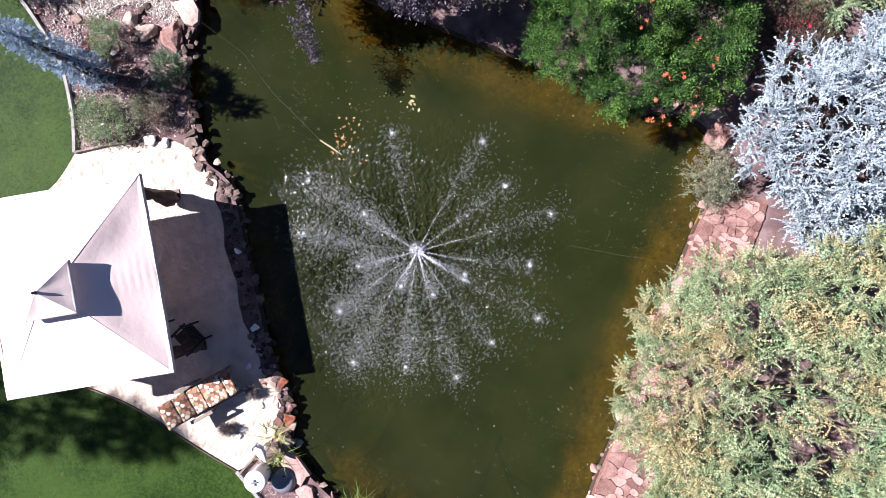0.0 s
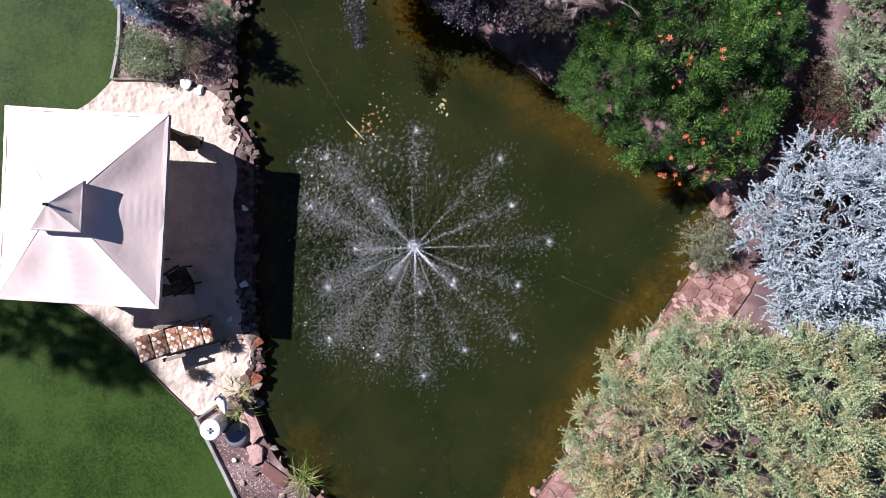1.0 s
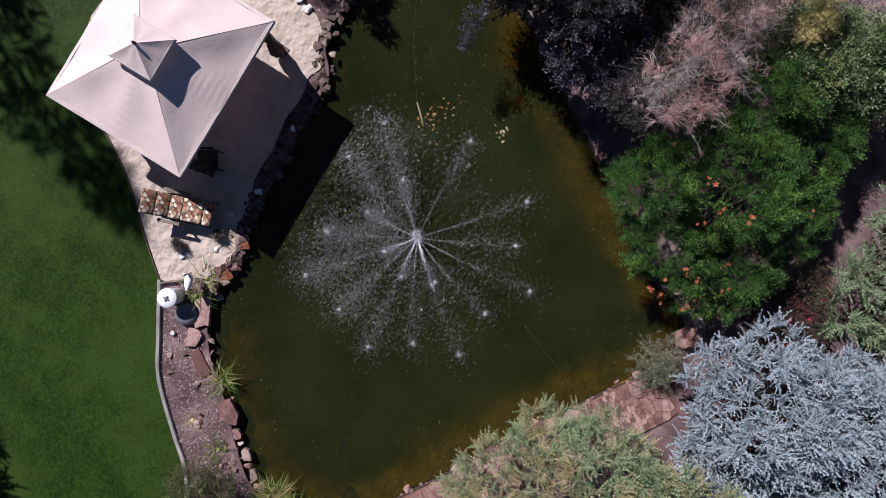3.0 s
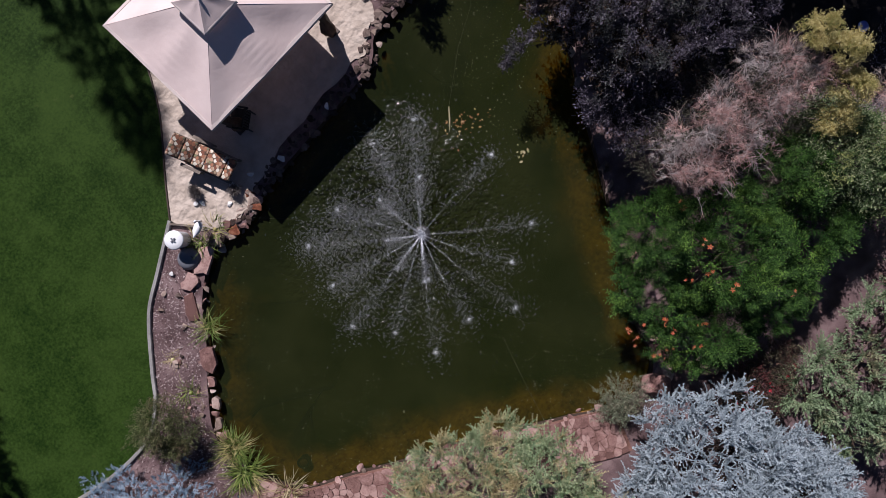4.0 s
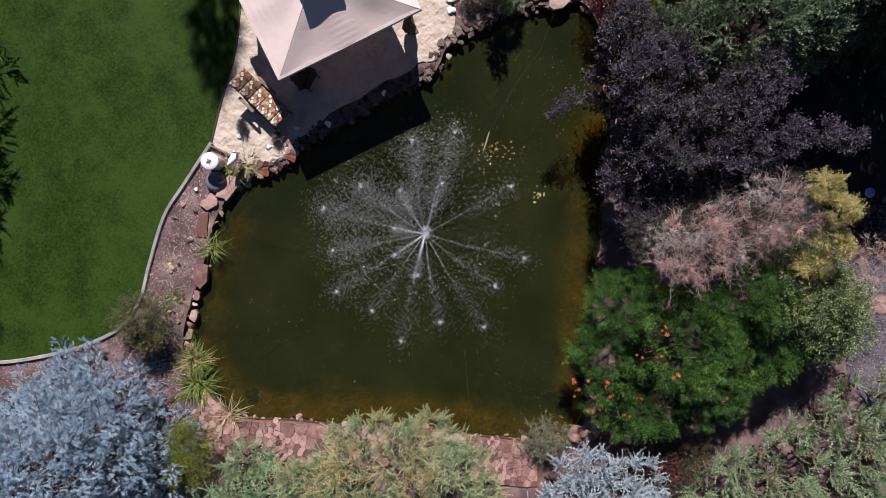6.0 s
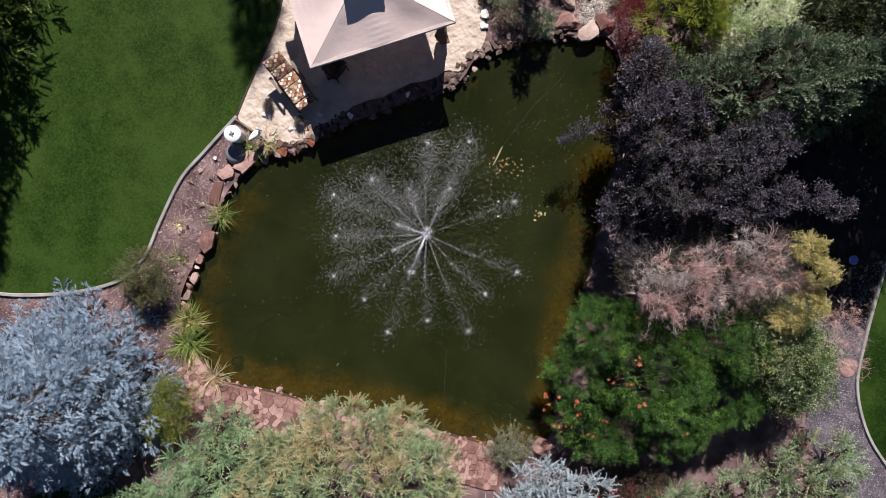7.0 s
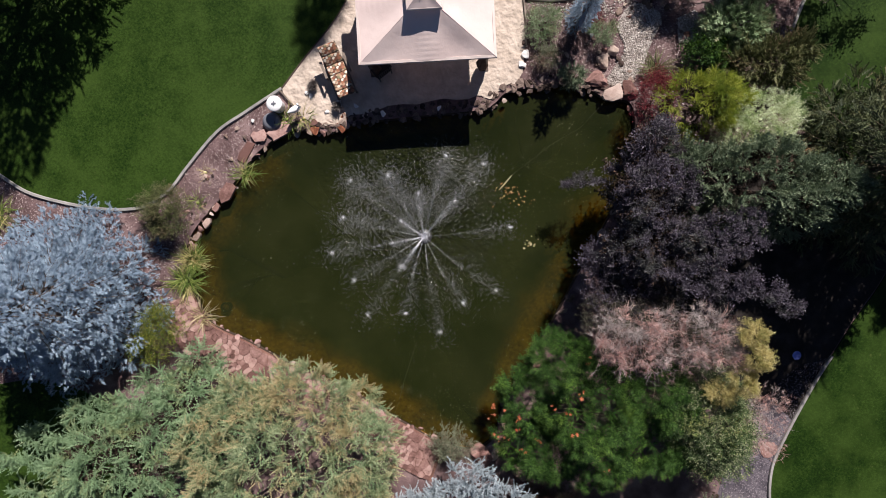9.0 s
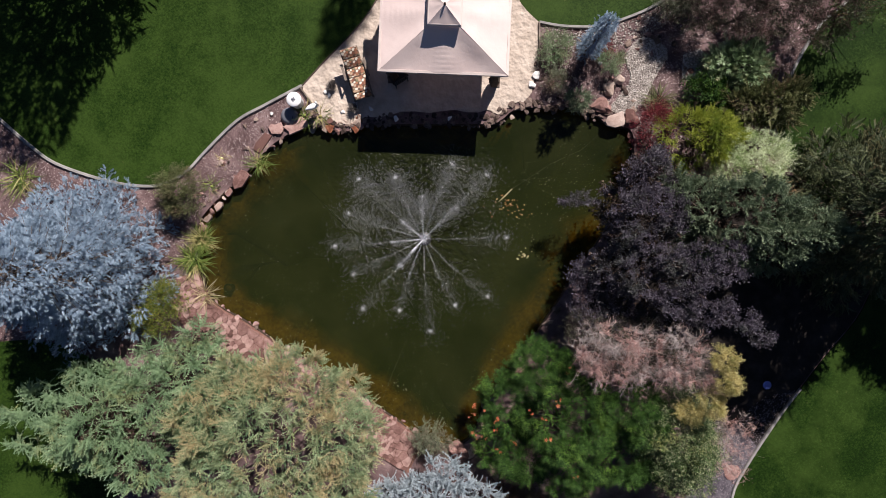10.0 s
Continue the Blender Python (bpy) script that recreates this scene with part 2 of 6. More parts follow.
M_DULL = leafage("dull_leaves", (0.03, 0.034, 0.02), (0.075, 0.075, 0.05), (0.16, 0.15, 0.11), (0.10, 0.055, 0.05), 1.0, 0.58)
M_STRAP = leafage("strap_leaves", (0.06, 0.10, 0.02), (0.14, 0.20, 0.04), (0.30, 0.34, 0.10), (0.42, 0.36, 0.16), 1.6, 0.58, 0.25)
M_STRAW = leafage("straw_leaves", (0.25, 0.19, 0.09), (0.42, 0.34, 0.19), (0.60, 0.52, 0.34), (0.16, 0.2, 0.06), 2.0, 0.66, 0.25)
M_PURPLEGRASS = leafage("dusky_grass", (0.09, 0.075, 0.075), (0.16, 0.14, 0.135), (0.27, 0.245, 0.235), None, glow=0.2)
M_TRUMPET = leafage("orange_petals", (0.40, 0.07, 0.03), (0.55, 0.13, 0.055), (0.66, 0.25, 0.14), None, glow=0.3)
M_ROSE = leafage("red_petals", (0.45, 0.01, 0.025), (0.62, 0.02, 0.045), (0.75, 0.06, 0.09), None, glow=0.25)
M_FALLEN = leafage("fallen_leaves", (0.12, 0.055, 0.02), (0.26, 0.12, 0.045), (0.38, 0.27, 0.12), None, glow=0.1)
M_SPRAY = plain("foam", (0.66, 0.68, 0.73), 0.15, 0.0, 0.02)
def froth_glint(name="froth_glint", thick=0.42, thin=0.95):
    """See-through grey flakes: froth, with glint and sheen of ruffled water painted in."""
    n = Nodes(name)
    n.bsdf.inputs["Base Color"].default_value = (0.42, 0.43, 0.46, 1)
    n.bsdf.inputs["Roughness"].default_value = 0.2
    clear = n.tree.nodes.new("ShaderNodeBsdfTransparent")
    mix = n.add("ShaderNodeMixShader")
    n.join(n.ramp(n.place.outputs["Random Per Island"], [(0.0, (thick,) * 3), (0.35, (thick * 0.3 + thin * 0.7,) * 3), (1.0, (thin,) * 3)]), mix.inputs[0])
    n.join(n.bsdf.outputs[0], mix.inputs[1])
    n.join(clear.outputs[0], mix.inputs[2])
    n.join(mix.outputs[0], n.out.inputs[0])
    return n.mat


M_FROTH_GLINT = froth_glint("froth_glint", 0.4, 0.88)
M_SHEEN_VEIL = froth_glint("sheen_veil", 0.9, 0.97)
M_CORD = plain("grey_cord", (0.09, 0.09, 0.055), 0.7)


def pond_water():
    """Murky green water: half clear, half clouded, glossy, ruffled round the fountain."""
    n = Nodes("pond_water")
    at = n.tree.nodes.new("ShaderNodeVectorMath")
    at.operation = "LENGTH"
    shift = n.tree.nodes.new("ShaderNodeVectorMath")
    n.join(n.place.outputs["Position"], shift.inputs[0])
    shift.inputs[1].default_value = (0.15, -0.6, 0.2)  # the wind drives the wavelets north
    n.join(shift.outputs[0], at.inputs[0])
    near = n.math("SUBTRACT", 1.0, n.math("DIVIDE", n.math("SUBTRACT", n.math("ADD", at.outputs["Value"], n.math("MULTIPLY", n.math("SUBTRACT", n.noise(1.2, 3), 0.5), 2.6)), 1.1), 2.2), True)
    calm = n.bump(n.noise(2.5, 3), 0.12, 0.03)
    b = n.add("ShaderNodeBump", Distance=0.24)
    n.join(n.math("ADD", n.noise(7.5, 1, 0.5), n.math("MULTIPLY", n.noise(19, 1, 0.5), 0.35)), b.inputs["Height"])
    n.join(n.math("MULTIPLY", near, 1.0), b.inputs["Strength"])
    n.join(calm, b.inputs["Normal"])
    cloud = n.ramp(n.noise(0.5, 4), [(0.35, (0.0155, 0.021, 0.0065)), (0.65, (0.026, 0.031, 0.0105))])
    n.join(cloud, n.bsdf.inputs["Base Color"])
    n.bsdf.inputs["Roughness"].default_value = 0.07
    n.bsdf.inputs["IOR"].default_value = 1.33
    n.join(b.outputs[0], n.bsdf.inputs["Normal"])
    clear = n.tree.nodes.new("ShaderNodeBsdfTransparent")
    clear.inputs[0].default_value = (0.60, 0.56, 0.22, 1)
    mix = n.add("ShaderNodeMixShader")
    mix.inputs[0].default_value = 0.42
    n.join(n.bsdf.outputs[0], mix.inputs[1])
    n.join(clear.outputs[0], mix.inputs[2])
    n.join(mix.outputs[0], n.out.inputs[0])
    return n.mat


M_WATER = pond_water()
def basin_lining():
    """Brown algae on the shallows that blends into dark green with depth."""
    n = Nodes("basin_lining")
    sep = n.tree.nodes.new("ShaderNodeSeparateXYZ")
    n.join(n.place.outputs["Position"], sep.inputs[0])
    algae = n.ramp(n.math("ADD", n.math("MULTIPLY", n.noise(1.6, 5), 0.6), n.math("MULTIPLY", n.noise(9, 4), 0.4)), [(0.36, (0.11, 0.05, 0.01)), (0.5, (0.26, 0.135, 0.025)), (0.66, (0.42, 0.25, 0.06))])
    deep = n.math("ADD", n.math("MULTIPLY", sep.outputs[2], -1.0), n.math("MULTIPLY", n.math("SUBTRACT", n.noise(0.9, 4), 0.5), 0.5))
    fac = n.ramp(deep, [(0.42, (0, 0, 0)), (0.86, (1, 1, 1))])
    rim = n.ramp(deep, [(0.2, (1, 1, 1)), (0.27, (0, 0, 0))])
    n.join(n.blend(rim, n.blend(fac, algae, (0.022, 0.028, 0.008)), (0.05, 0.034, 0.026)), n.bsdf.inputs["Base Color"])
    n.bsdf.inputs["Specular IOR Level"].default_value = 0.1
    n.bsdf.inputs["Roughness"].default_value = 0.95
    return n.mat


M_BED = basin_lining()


def print_cloth():
    """Cushion cloth printed with cream, tan and rust pebbles between dark lines."""
    n = Nodes("pebble_print_cloth")
    tc = n.tree.nodes.new("ShaderNodeTexCoord")
    v = n.add("ShaderNodeTexVoronoi", Scale=11.0)
    n.join(tc.outputs["Object"], v.inputs["Vector"])
    sep = n.tree.nodes.new("ShaderNodeSeparateColor")
    n.join(v.outputs["Color"], sep.inputs[0])
    col = n.ramp(sep.outputs[0], [(0.1, (0.20, 0.075, 0.045)), (0.3, (0.36, 0.16, 0.09)), (0.5, (0.55, 0.45, 0.33)), (0.62, (0.76, 0.70, 0.60)), (0.84, (0.16, 0.15, 0.08)), (0.9, (0.5, 0.33, 0.22))])
    line = n.ramp(v.outputs["Distance"], [(0.52, (1, 1, 1)), (0.68, (0, 0, 0))])
    n.join(n.blend(line, (0.10, 0.06, 0.04), col), n.bsdf.inputs["Base Color"])
    n.bsdf.inputs["Roughness"].default_value = 0.9
    n.join(n.bump(n.noise(160, 2), 0.3, 0.002), n.bsdf.inputs["Normal"])
    return n.mat


M_PRINT = print_cloth()

# ---- mesh helpers ----
rng = np.random.default_rng(7)


def mesh_np(name, verts, faces, material, smooth=False):
    """A mesh from numpy arrays; every face has the same number of corners."""
    me = bpy.data.meshes.new(name)
    verts, faces = np.asarray(verts, np.float32), np.asarray(faces, np.int32)
    me.vertices.add(len(verts))
    me.vertices.foreach_set("co", verts.ravel())
    me.loops.add(faces.size)
    me.loops.foreach_set("vertex_index", faces.ravel())
    me.polygons.add(len(faces))
    me.polygons.foreach_set("loop_start", np.arange(0, faces.size, faces.shape[1], dtype=np.int32))
    me.polygons.foreach_set("use_smooth", np.full(len(faces), smooth))
    me.update(calc_edges=True)
    me.materials.append(material)
    return me


def thing(name, at, label, category, group="", kind=""):
    """An empty at a thing's base, to carry its parts."""
    ob = new(name)
    ob.location, ob.empty_display_size = at, 0.2
    return tagged(ob, label, category, group, kind)


def part(name, data, material, parent, label=""):
    """Links a bmesh or a mesh, built about the parent's origin, as one part under it."""
    if isinstance(data, bmesh.types.BMesh):
        me = bpy.data.meshes.new(name)
        data.to_mesh(me)
        data.free()
        me.materials.append(material)
    else:
        me = data
    ob = new(name, me)
    ob.parent = parent
    return tagged(ob, label)


def single(name, data, material, label, category, group="", kind="", at=(0, 0, 0)):
    """One mesh that is a thing by itself."""
    ob = part(name, data, material, None)
    ob.location = at
    return tagged(ob, label, category, group, kind)


def box(size, at=(0, 0, 0), bevel=0.01, turn=None, bm=None):
    """A bevelled box, added to bm."""
    bm = bm or bmesh.new()
    m = Matrix.Translation(at) @ (turn or Matrix()) @ Matrix.Diagonal((*size, 1))
    made = bmesh.ops.create_cube(bm, size=1.0, matrix=m)["verts"]
    if bevel:
        bmesh.ops.bevel(bm, geom=list({e for v in made for e in v.link_edges}), offset=bevel, segments=2, affect="EDGES", profile=0.6)
    return bm


def lathe(profile, sides=28, bm=None, at=(0, 0, 0)):
    """A turned body from (radius, height) pairs."""
    bm = bm or bmesh.new()
    rings = []
    for r, z in profile:
        rings.append([bm.verts.new((at[0] + r * math.cos(a), at[1] + r * math.sin(a), at[2] + z)) for a in np.linspace(0, 2 * math.pi, sides, endpoint=False)])
    for a, b in zip(rings, rings[1:]):
        for i in range(sides):
            f = bm.faces.new((a[i], a[(i + 1) % sides], b[(i + 1) % sides], b[i]))
            f.smooth = True
    bm.faces.new(rings[0][::-1])
    bm.faces.new(rings[-1])
    return bm


def tube_arrays(path, radii, sides=6):
    """Corners and faces of a tapered tube along a path."""
    path, radii = np.asarray(path, float), np.asarray(radii, float)
    along = np.gradient(path, axis=0)
    along /= np.linalg.norm(along, axis=1, keepdims=True) + 1e-9
    side = np.cross(along, (0.13, 0.21, 0.97) if abs(along[0][2]) < 0.9 else (1.0, 0.1, 0.0))
    side /= np.linalg.norm(side, axis=1, keepdims=True) + 1e-9
    over = np.cross(along, side)
    a = np.linspace(0, 2 * math.pi, sides, endpoint=False)
    v = path[:, None] + radii[:, None, None] * (np.cos(a)[None, :, None] * side[:, None] + np.sin(a)[None, :, None] * over[:, None])
    n = len(path)
    i, j = np.meshgrid(np.arange(n - 1), np.arange(sides), indexing="ij")
    f = np.stack([i * sides + j, i * sides + (j + 1) % sides, (i + 1) * sides + (j + 1) % sides, (i + 1) * sides + j], -1).reshape(-1, 4)
    return v.reshape(-1, 3), f


def tubes(name, paths, material, sides=6):
    """One mesh of several tapered tubes, given as (path, radii)."""
    vs, fs, k = [], [], 0
    for path, radii in paths:
        v, f = tube_arrays(path, radii, sides)
        vs.append(v), fs.append(f + k)
        k += len(v)
    return mesh_np(name, np.concatenate(vs), np.concatenate(fs), material, True)


def inside(pts, poly):
    """Which of the points lie inside a polygon."""
    pts, poly = np.asarray(pts), np.asarray(poly)
    hits = np.zeros(len(pts), bool)
    for (x0, y0), (x1, y1) in zip(poly, np.roll(poly, -1, 0)):
        cross = (y0 > pts[:, 1]) != (y1 > pts[:, 1])
        hits ^= cross & (pts[:, 0] < (x1 - x0) * (pts[:, 1] - y0) / (y1 - y0 + 1e-12) + x0)
    return hits


def sample(poly, count, box4=None, holes=()):
    """Random places inside a polygon."""
    poly = np.asarray(poly)
    lo, hi = (poly.min(0), poly.max(0)) if box4 is None else (np.maximum(poly.min(0), box4[:2]), np.minimum(poly.max(0), box4[2:]))
    pts = rng.uniform(lo, hi, (count, 2))
    keep = inside(pts, poly)
    for h in holes:
        keep &= ~inside(pts, h)
    return pts[keep]


def spline(points, steps=6, closed=True):
    """A smooth line through plan points."""
    p = np.asarray(points, float)
    n, out = len(p), []
    for i in range(n if closed else n - 1):
        q = [p[(i + k) % n] if closed else p[min(max(i + k, 0), n - 1)] for k in (-1, 0, 1, 2)]
        for t in np.arange(steps) / steps:
            out.append(0.5 * (2 * q[1] + (q[2] - q[0]) * t + (2 * q[0] - 5 * q[1] + 4 * q[2] - q[3]) * t * t + (3 * q[1] - q[0] - 3 * q[2] + q[3]) * t ** 3))
    if not closed:
        out.append(p[-1])
    return np.array(out)


def sheet(outline, z, thick, holes=()):
    """A flat sheet with an outline, holes and a rim."""
    bm = bmesh.new()
    for loop in (outline, *holes):
        vs = [bm.verts.new((x, y, z)) for x, y in loop]
        for a, b in zip(vs, vs[1:] + vs[:1]):
            bm.edges.new((a, b))
    bmesh.ops.triangle_fill(bm, use_beauty=True, use_dissolve=False, edges=bm.edges[:])
    for f in bm.faces:
        if f.normal.z < 0:
            f.normal_flip()
    if thick:
        rim = [e for e in bm.edges if e.is_boundary]
        made = bmesh.ops.extrude_edge_only(bm, edges=rim)["geom"]
        bmesh.ops.translate(bm, verts=[g for g in made if isinstance(g, bmesh.types.BMVert)], vec=(0, 0, -thick))
    return bm


def scatter(name, template, pos, ways, sizes, material, up=None):
    """Many copies of a template (corners, faces), its x axis along each way, joined into one mesh."""
    tv, tf = template
    pos, ways, sizes = np.asarray(pos), np.asarray(ways, float), np.asarray(sizes)
    x = ways / (np.linalg.norm(ways, axis=1, keepdims=True) + 1e-9)
    ref = rng.normal(size=x.shape) if up is None else np.broadcast_to(up, x.shape) + rng.normal(scale=0.25, size=x.shape)
    y = np.cross(ref, x)
    y /= np.linalg.norm(y, axis=1, keepdims=True) + 1e-9
    z = np.cross(x, y)
    v = pos[:, None] + sizes[:, None, None] * (tv[None, :, :1] * x[:, None] + tv[None, :, 1:2] * y[:, None] + tv[None, :, 2:] * z[:, None])
    f = tf[None] + (np.arange(len(pos)) * len(tv))[:, None, None]
    return mesh_np(name, v.reshape(-1, 3), f.reshape(-1, tf.shape[1]), material)


def brush(n=12, needle=0.22, spread=0.85):
    """A twig set round with needles, one unit long."""
    x = np.linspace(0, 1, n + 1)
    axis = np.stack([x, np.zeros(n + 1), 0.05 * np.sin(x * 3)], 1)
    v, f = list(axis), []
    for i in range(n):
        for k in range(2):
            a = 2.4 * (2 * i + k)
            length = needle * (1.0 - 0.45 * x[i])
            f.append((i, i + 1, len(v)))
            v.append(axis[i] + length * np.array([0.75, spread * math.cos(a), spread * math.sin(a)]))
    return np.array(v), np.array(f)


def stub(sides=4):
    """A stubby needled shoot, one unit long, ridged along its length."""
    v, f = [(0, 0, 0)], []
    rings = ((0.2, 0.15), (0.75, 0.14))
    for k, (x, r) in enumerate(rings):
        for i in range(sides):
            a = 2 * math.pi * (i + 0.5 * k) / sides
            q = r * (1.25 if (i + k) % 2 else 0.75)
            v.append((x + 0.05 * (i % 2), q * math.cos(a), q * math.sin(a)))
    v.append((1.0, 0, 0))
    for i in range(sides):
        j = (i + 1) % sides
        f += [(0, 1 + j, 1 + i), (len(v) - 1, 1 + sides + i, 1 + sides + j)]
        for k in range(1):
            a, b = 1 + k * sides, 1 + (k + 1) * sides
            f += [(a + i, a + j, b + i), (a + j, b + j, b + i)]
    return np.array(v, float), np.array(f)


def plume(n=8, spike=0.3, around=3, bend=0.25, slim=0.55):
    """A nodding plume: fine pointed shoots set along a curved stem, one unit long."""
    x = np.linspace(0, 1, n + 1)
    axis = np.stack([x, np.zeros(n + 1), bend * x * x], 1)
    v, f = list(axis), []
    for i in range(n):
        for k in range(around):
            a = 2.0 * math.pi * k / around + 1.1 * i
            long = spike * (1.05 - 0.5 * x[i]) * (0.75 + 0.5 * ((3 * i + 5 * k) % 7) / 6)
            f.append((i, i + 1, len(v)))
            v.append(axis[i] + long * np.array([0.9, slim * math.cos(a), slim * math.sin(a)]))
    return np.array(v), np.array(f)


def spray(n=8, reach=0.42, lift=0.12):
    """A flat feathery spray of scale leaves, one unit long."""
    x = np.linspace(0, 1, n + 1)
    axis = np.stack([x, np.zeros(n + 1), 0.12 * x * x], 1)
    v, f = list(axis), []
    for i in range(n):
        for s in (-1, 1):
            length = reach * math.sin(0.5 + 2.3 * x[i])
            f.append((i, i + 1, len(v)))
            v.append(axis[i] + length * np.array([0.85, 0.62 * s, lift * (1 if i % 2 else -0.6)]))
    return np.array(v), np.array(f)


def leafy(n=6, size=0.32, wide=0.42, fold=0.12):
    """A shoot with folded leaves, one unit long."""
    x = np.linspace(0.05, 1, n)
    v, f = [(0, -0.012, 0), (0, 0.012, 0), (1, 0, 0)], [(0, 1, 2)]
    for i in range(n):
        a = 2.4 * i
        way = np.array([0.55, math.cos(a), 0.75 * math.sin(a) + 0.25])
        way /= np.linalg.norm(way)
        side = np.cross(way, (0, 0.2, 1.0))
        side /= np.linalg.norm(side)
        over = np.cross(side, way)
        base = np.array([x[i], 0, 0])
        k = len(v)
        mid = base + way * size * 0.5
        v += [base, mid + side * size * wide * 0.5 + over * fold * size, base + way * size, mid - side * size * wide * 0.5 + over * fold * size]
        f += [(k, k + 1, k + 2), (k, k + 2, k + 3)]
        if i == 0:
            f.append((0, 1, k))
    return np.array(v, float), np.array(f)


def pinnate(pairs=5, leaf=0.3, wide=0.5, droop=0.5):
    """A drooping compound leaf: paired leaflets along a stalk, one unit long."""
    v, f = [], []
    for i in range(pairs * 2 + 1):
        x = 0.2 + 0.8 * (i // 2) / pairs
        s = 0.0 if i == 2 * pairs else (1.0 if i % 2 else -1.0)
        base = np.array([x, 0.0, 0.3 * x - droop * x * x])
        way = np.array([0.5 + (s == 0), 0.9 * s, 0.12 * (i % 3) - 0.15])
        way /= np.linalg.norm(way)
        side = np.cross(way, (0.1 * s, 0.15 * s, 1.0))
        long = leaf * (1.1 - 0.35 * x)
        m = len(v)
        v += [base, base + way * long * 0.45 + side * long * wide * 0.45 + np.array([0, 0, 0.05 * long]), base + way * long, base + way * long * 0.45 - side * long * wide * 0.45 + np.array([0, 0, 0.05 * long])]
        f += [(m, m + 1, m + 2), (m, m + 2, m + 3)]
    return np.array(v, float), np.array(f)


def strap(n=5, wide=0.06, droop=0.75):
    """One arching strap leaf, one unit long."""
    t = np.linspace(0, 1, n + 1)
    c = np.stack([t, np.zeros(n + 1), -droop * t ** 2.4 * 0.8], 1)
    w = wide * (1 - t ** 2) * 0.5 + 0.002
    v = np.concatenate([c + np.stack([0 * t, w, 0 * t], 1), c - np.stack([0 * t, w, 0 * t], 1)])
    f = [(i, i + 1, i + n + 2) for i in range(n)] + [(i, i + n + 2, i + n + 1) for i in range(n)]
    return v, np.array(f)


T_SPRUCE, T_PINE, T_FINE, T_LEAF, T_SMALL, T_STRAP, T_PLUME, T_STRING = stub(), brush(10, 0.42, 0.9), spray(6, 0.40, 0.2), leafy(6, 0.36), leafy(7, 0.26, 0.5), strap(5, 0.045, 0.8), plume(7, 0.34, 3, 0.25, 0.45), plume(8, 0.3, 2, 0.5, 0.55)

T_FEATHER, T_FINGER, T_FROND, T_SHOOT = plume(12, 0.25, 2, 0.2, 0.5), plume(9, 0.17, 3, 0.55, 0.85), pinnate(4, 0.34, 0.4, 0.7), plume(12, 0.19, 2, 0.12, 0.85)


def twig_fan(n=9):
    """A bare twig that forks into many thin ends, one unit long."""
    v, f = [], []
    for k in range(n):
        a, up, cut = 2.4 * k, 0.35 * math.sin(5.1 * k), 0.45 + 0.55 * ((7 * k) % n) / n
        s = 0.12 * ((3 * k) % n) / n
        root, mid, tip = np.array([s, 0, 0]), np.array([s + 0.5 * cut, 0.2 * math.cos(a), 0.2 * math.sin(a) + 0.3 * up]), np.array([s + cut * 0.85, 0.5 * math.cos(a + 1.1), 0.5 * math.sin(a + 1.1) + up])
        w = np.array([0, 0.009, 0.005])
        m = len(v)
        v += [root - w, root + w, mid - w * 0.7, mid + w * 0.7, tip]
        f += [(m, m + 1, m + 2), (m + 1, m + 3, m + 2), (m + 2, m + 3, m + 4)]
    return np.array(v), np.array(f)


T_TWIGS, T_FROST, T_BRUSH = twig_fan(), plume(5, 0.4, 3, 0.1, 0.75), plume(15, 0.15, 2, 0.4, 0.9)

# ---- the setting ----
WATER = -0.2
POND = [(-3.89, 3.42), (-3.1, 3.3), (-2.4, 3.31), (-1.98, 3.5), (0.0, 3.62), (1.85, 3.7), (2.3, 3.85), (2.75, 4.2), (3.6, 4.28), (4.4, 4.32),
        (5.13, 4.15), (5.75, 3.8), (6.35, 3.7), (6.5, 3.0), (6.35, 2.0), (6.0, 1.0), (5.65, 0.35), (4.9, -0.88), (4.2, -2.08), (3.65, -3.0),
        (2.75, -4.35), (2.1, -5.5), (1.83, -6.25), (1.25, -6.63), (0.2, -6.4), (-0.65, -5.9), (-1.3, -5.5), (-2.6, -4.6), (-4.4, -3.68),
        (-5.6, -2.95), (-6.62, -2.38), (-7.1, -1.6), (-7.2, -0.7), (-7.22, 0.18), (-6.5, 1.12), (-5.77, 1.83), (-5.1, 2.62), (-4.5, 3.09)]
STEP = 6
SHORE = spline(POND, STEP)
tang = np.roll(SHORE, -1, 0) - np.roll(SHORE, 1, 0)
OUT = np.stack([-tang[:, 1], tang[:, 0]], 1) / np.linalg.norm(tang, axis=1, keepdims=True)  # the outline runs clockwise


def bank(at, off=0.0):
    """The place on the shore at a corner number of the plan, moved outward, and the way outward."""
    k = at * STEP
    i, f = int(math.floor(k)) % len(SHORE), k - math.floor(k)
    j = (i + 1) % len(SHORE)
    way = OUT[i] * (1 - f) + OUT[j] * f
    return SHORE[i] * (1 - f) + SHORE[j] * f + way * off, way


def ring(off):
    return SHORE + OUT * off


KERB_W = spline([(-22, 9.0), (-16, 5.2), (-13.72, 3.26), (-12.61, 2.37), (-11.87, 1.9), (-10.58, 1.5), (-9.48, 1.31), (-8.48, 1.35), (-7.68, 1.8), (-7.06, 2.49), (-6.1, 3.48),
                 (-5.21, 4.02), (-4.06, 4.68)], 5, False)
EDGE_W = spline([(-4.06, 4.68), (-3.4, 5.45), (-2.75, 6.15), (-2.25, 6.74), (-1.83, 7.4), (-1.2, 8.4), (0.4, 9.2), (2.0, 8.6), (2.75, 7.5), (3.33, 6.95)], 5, False)
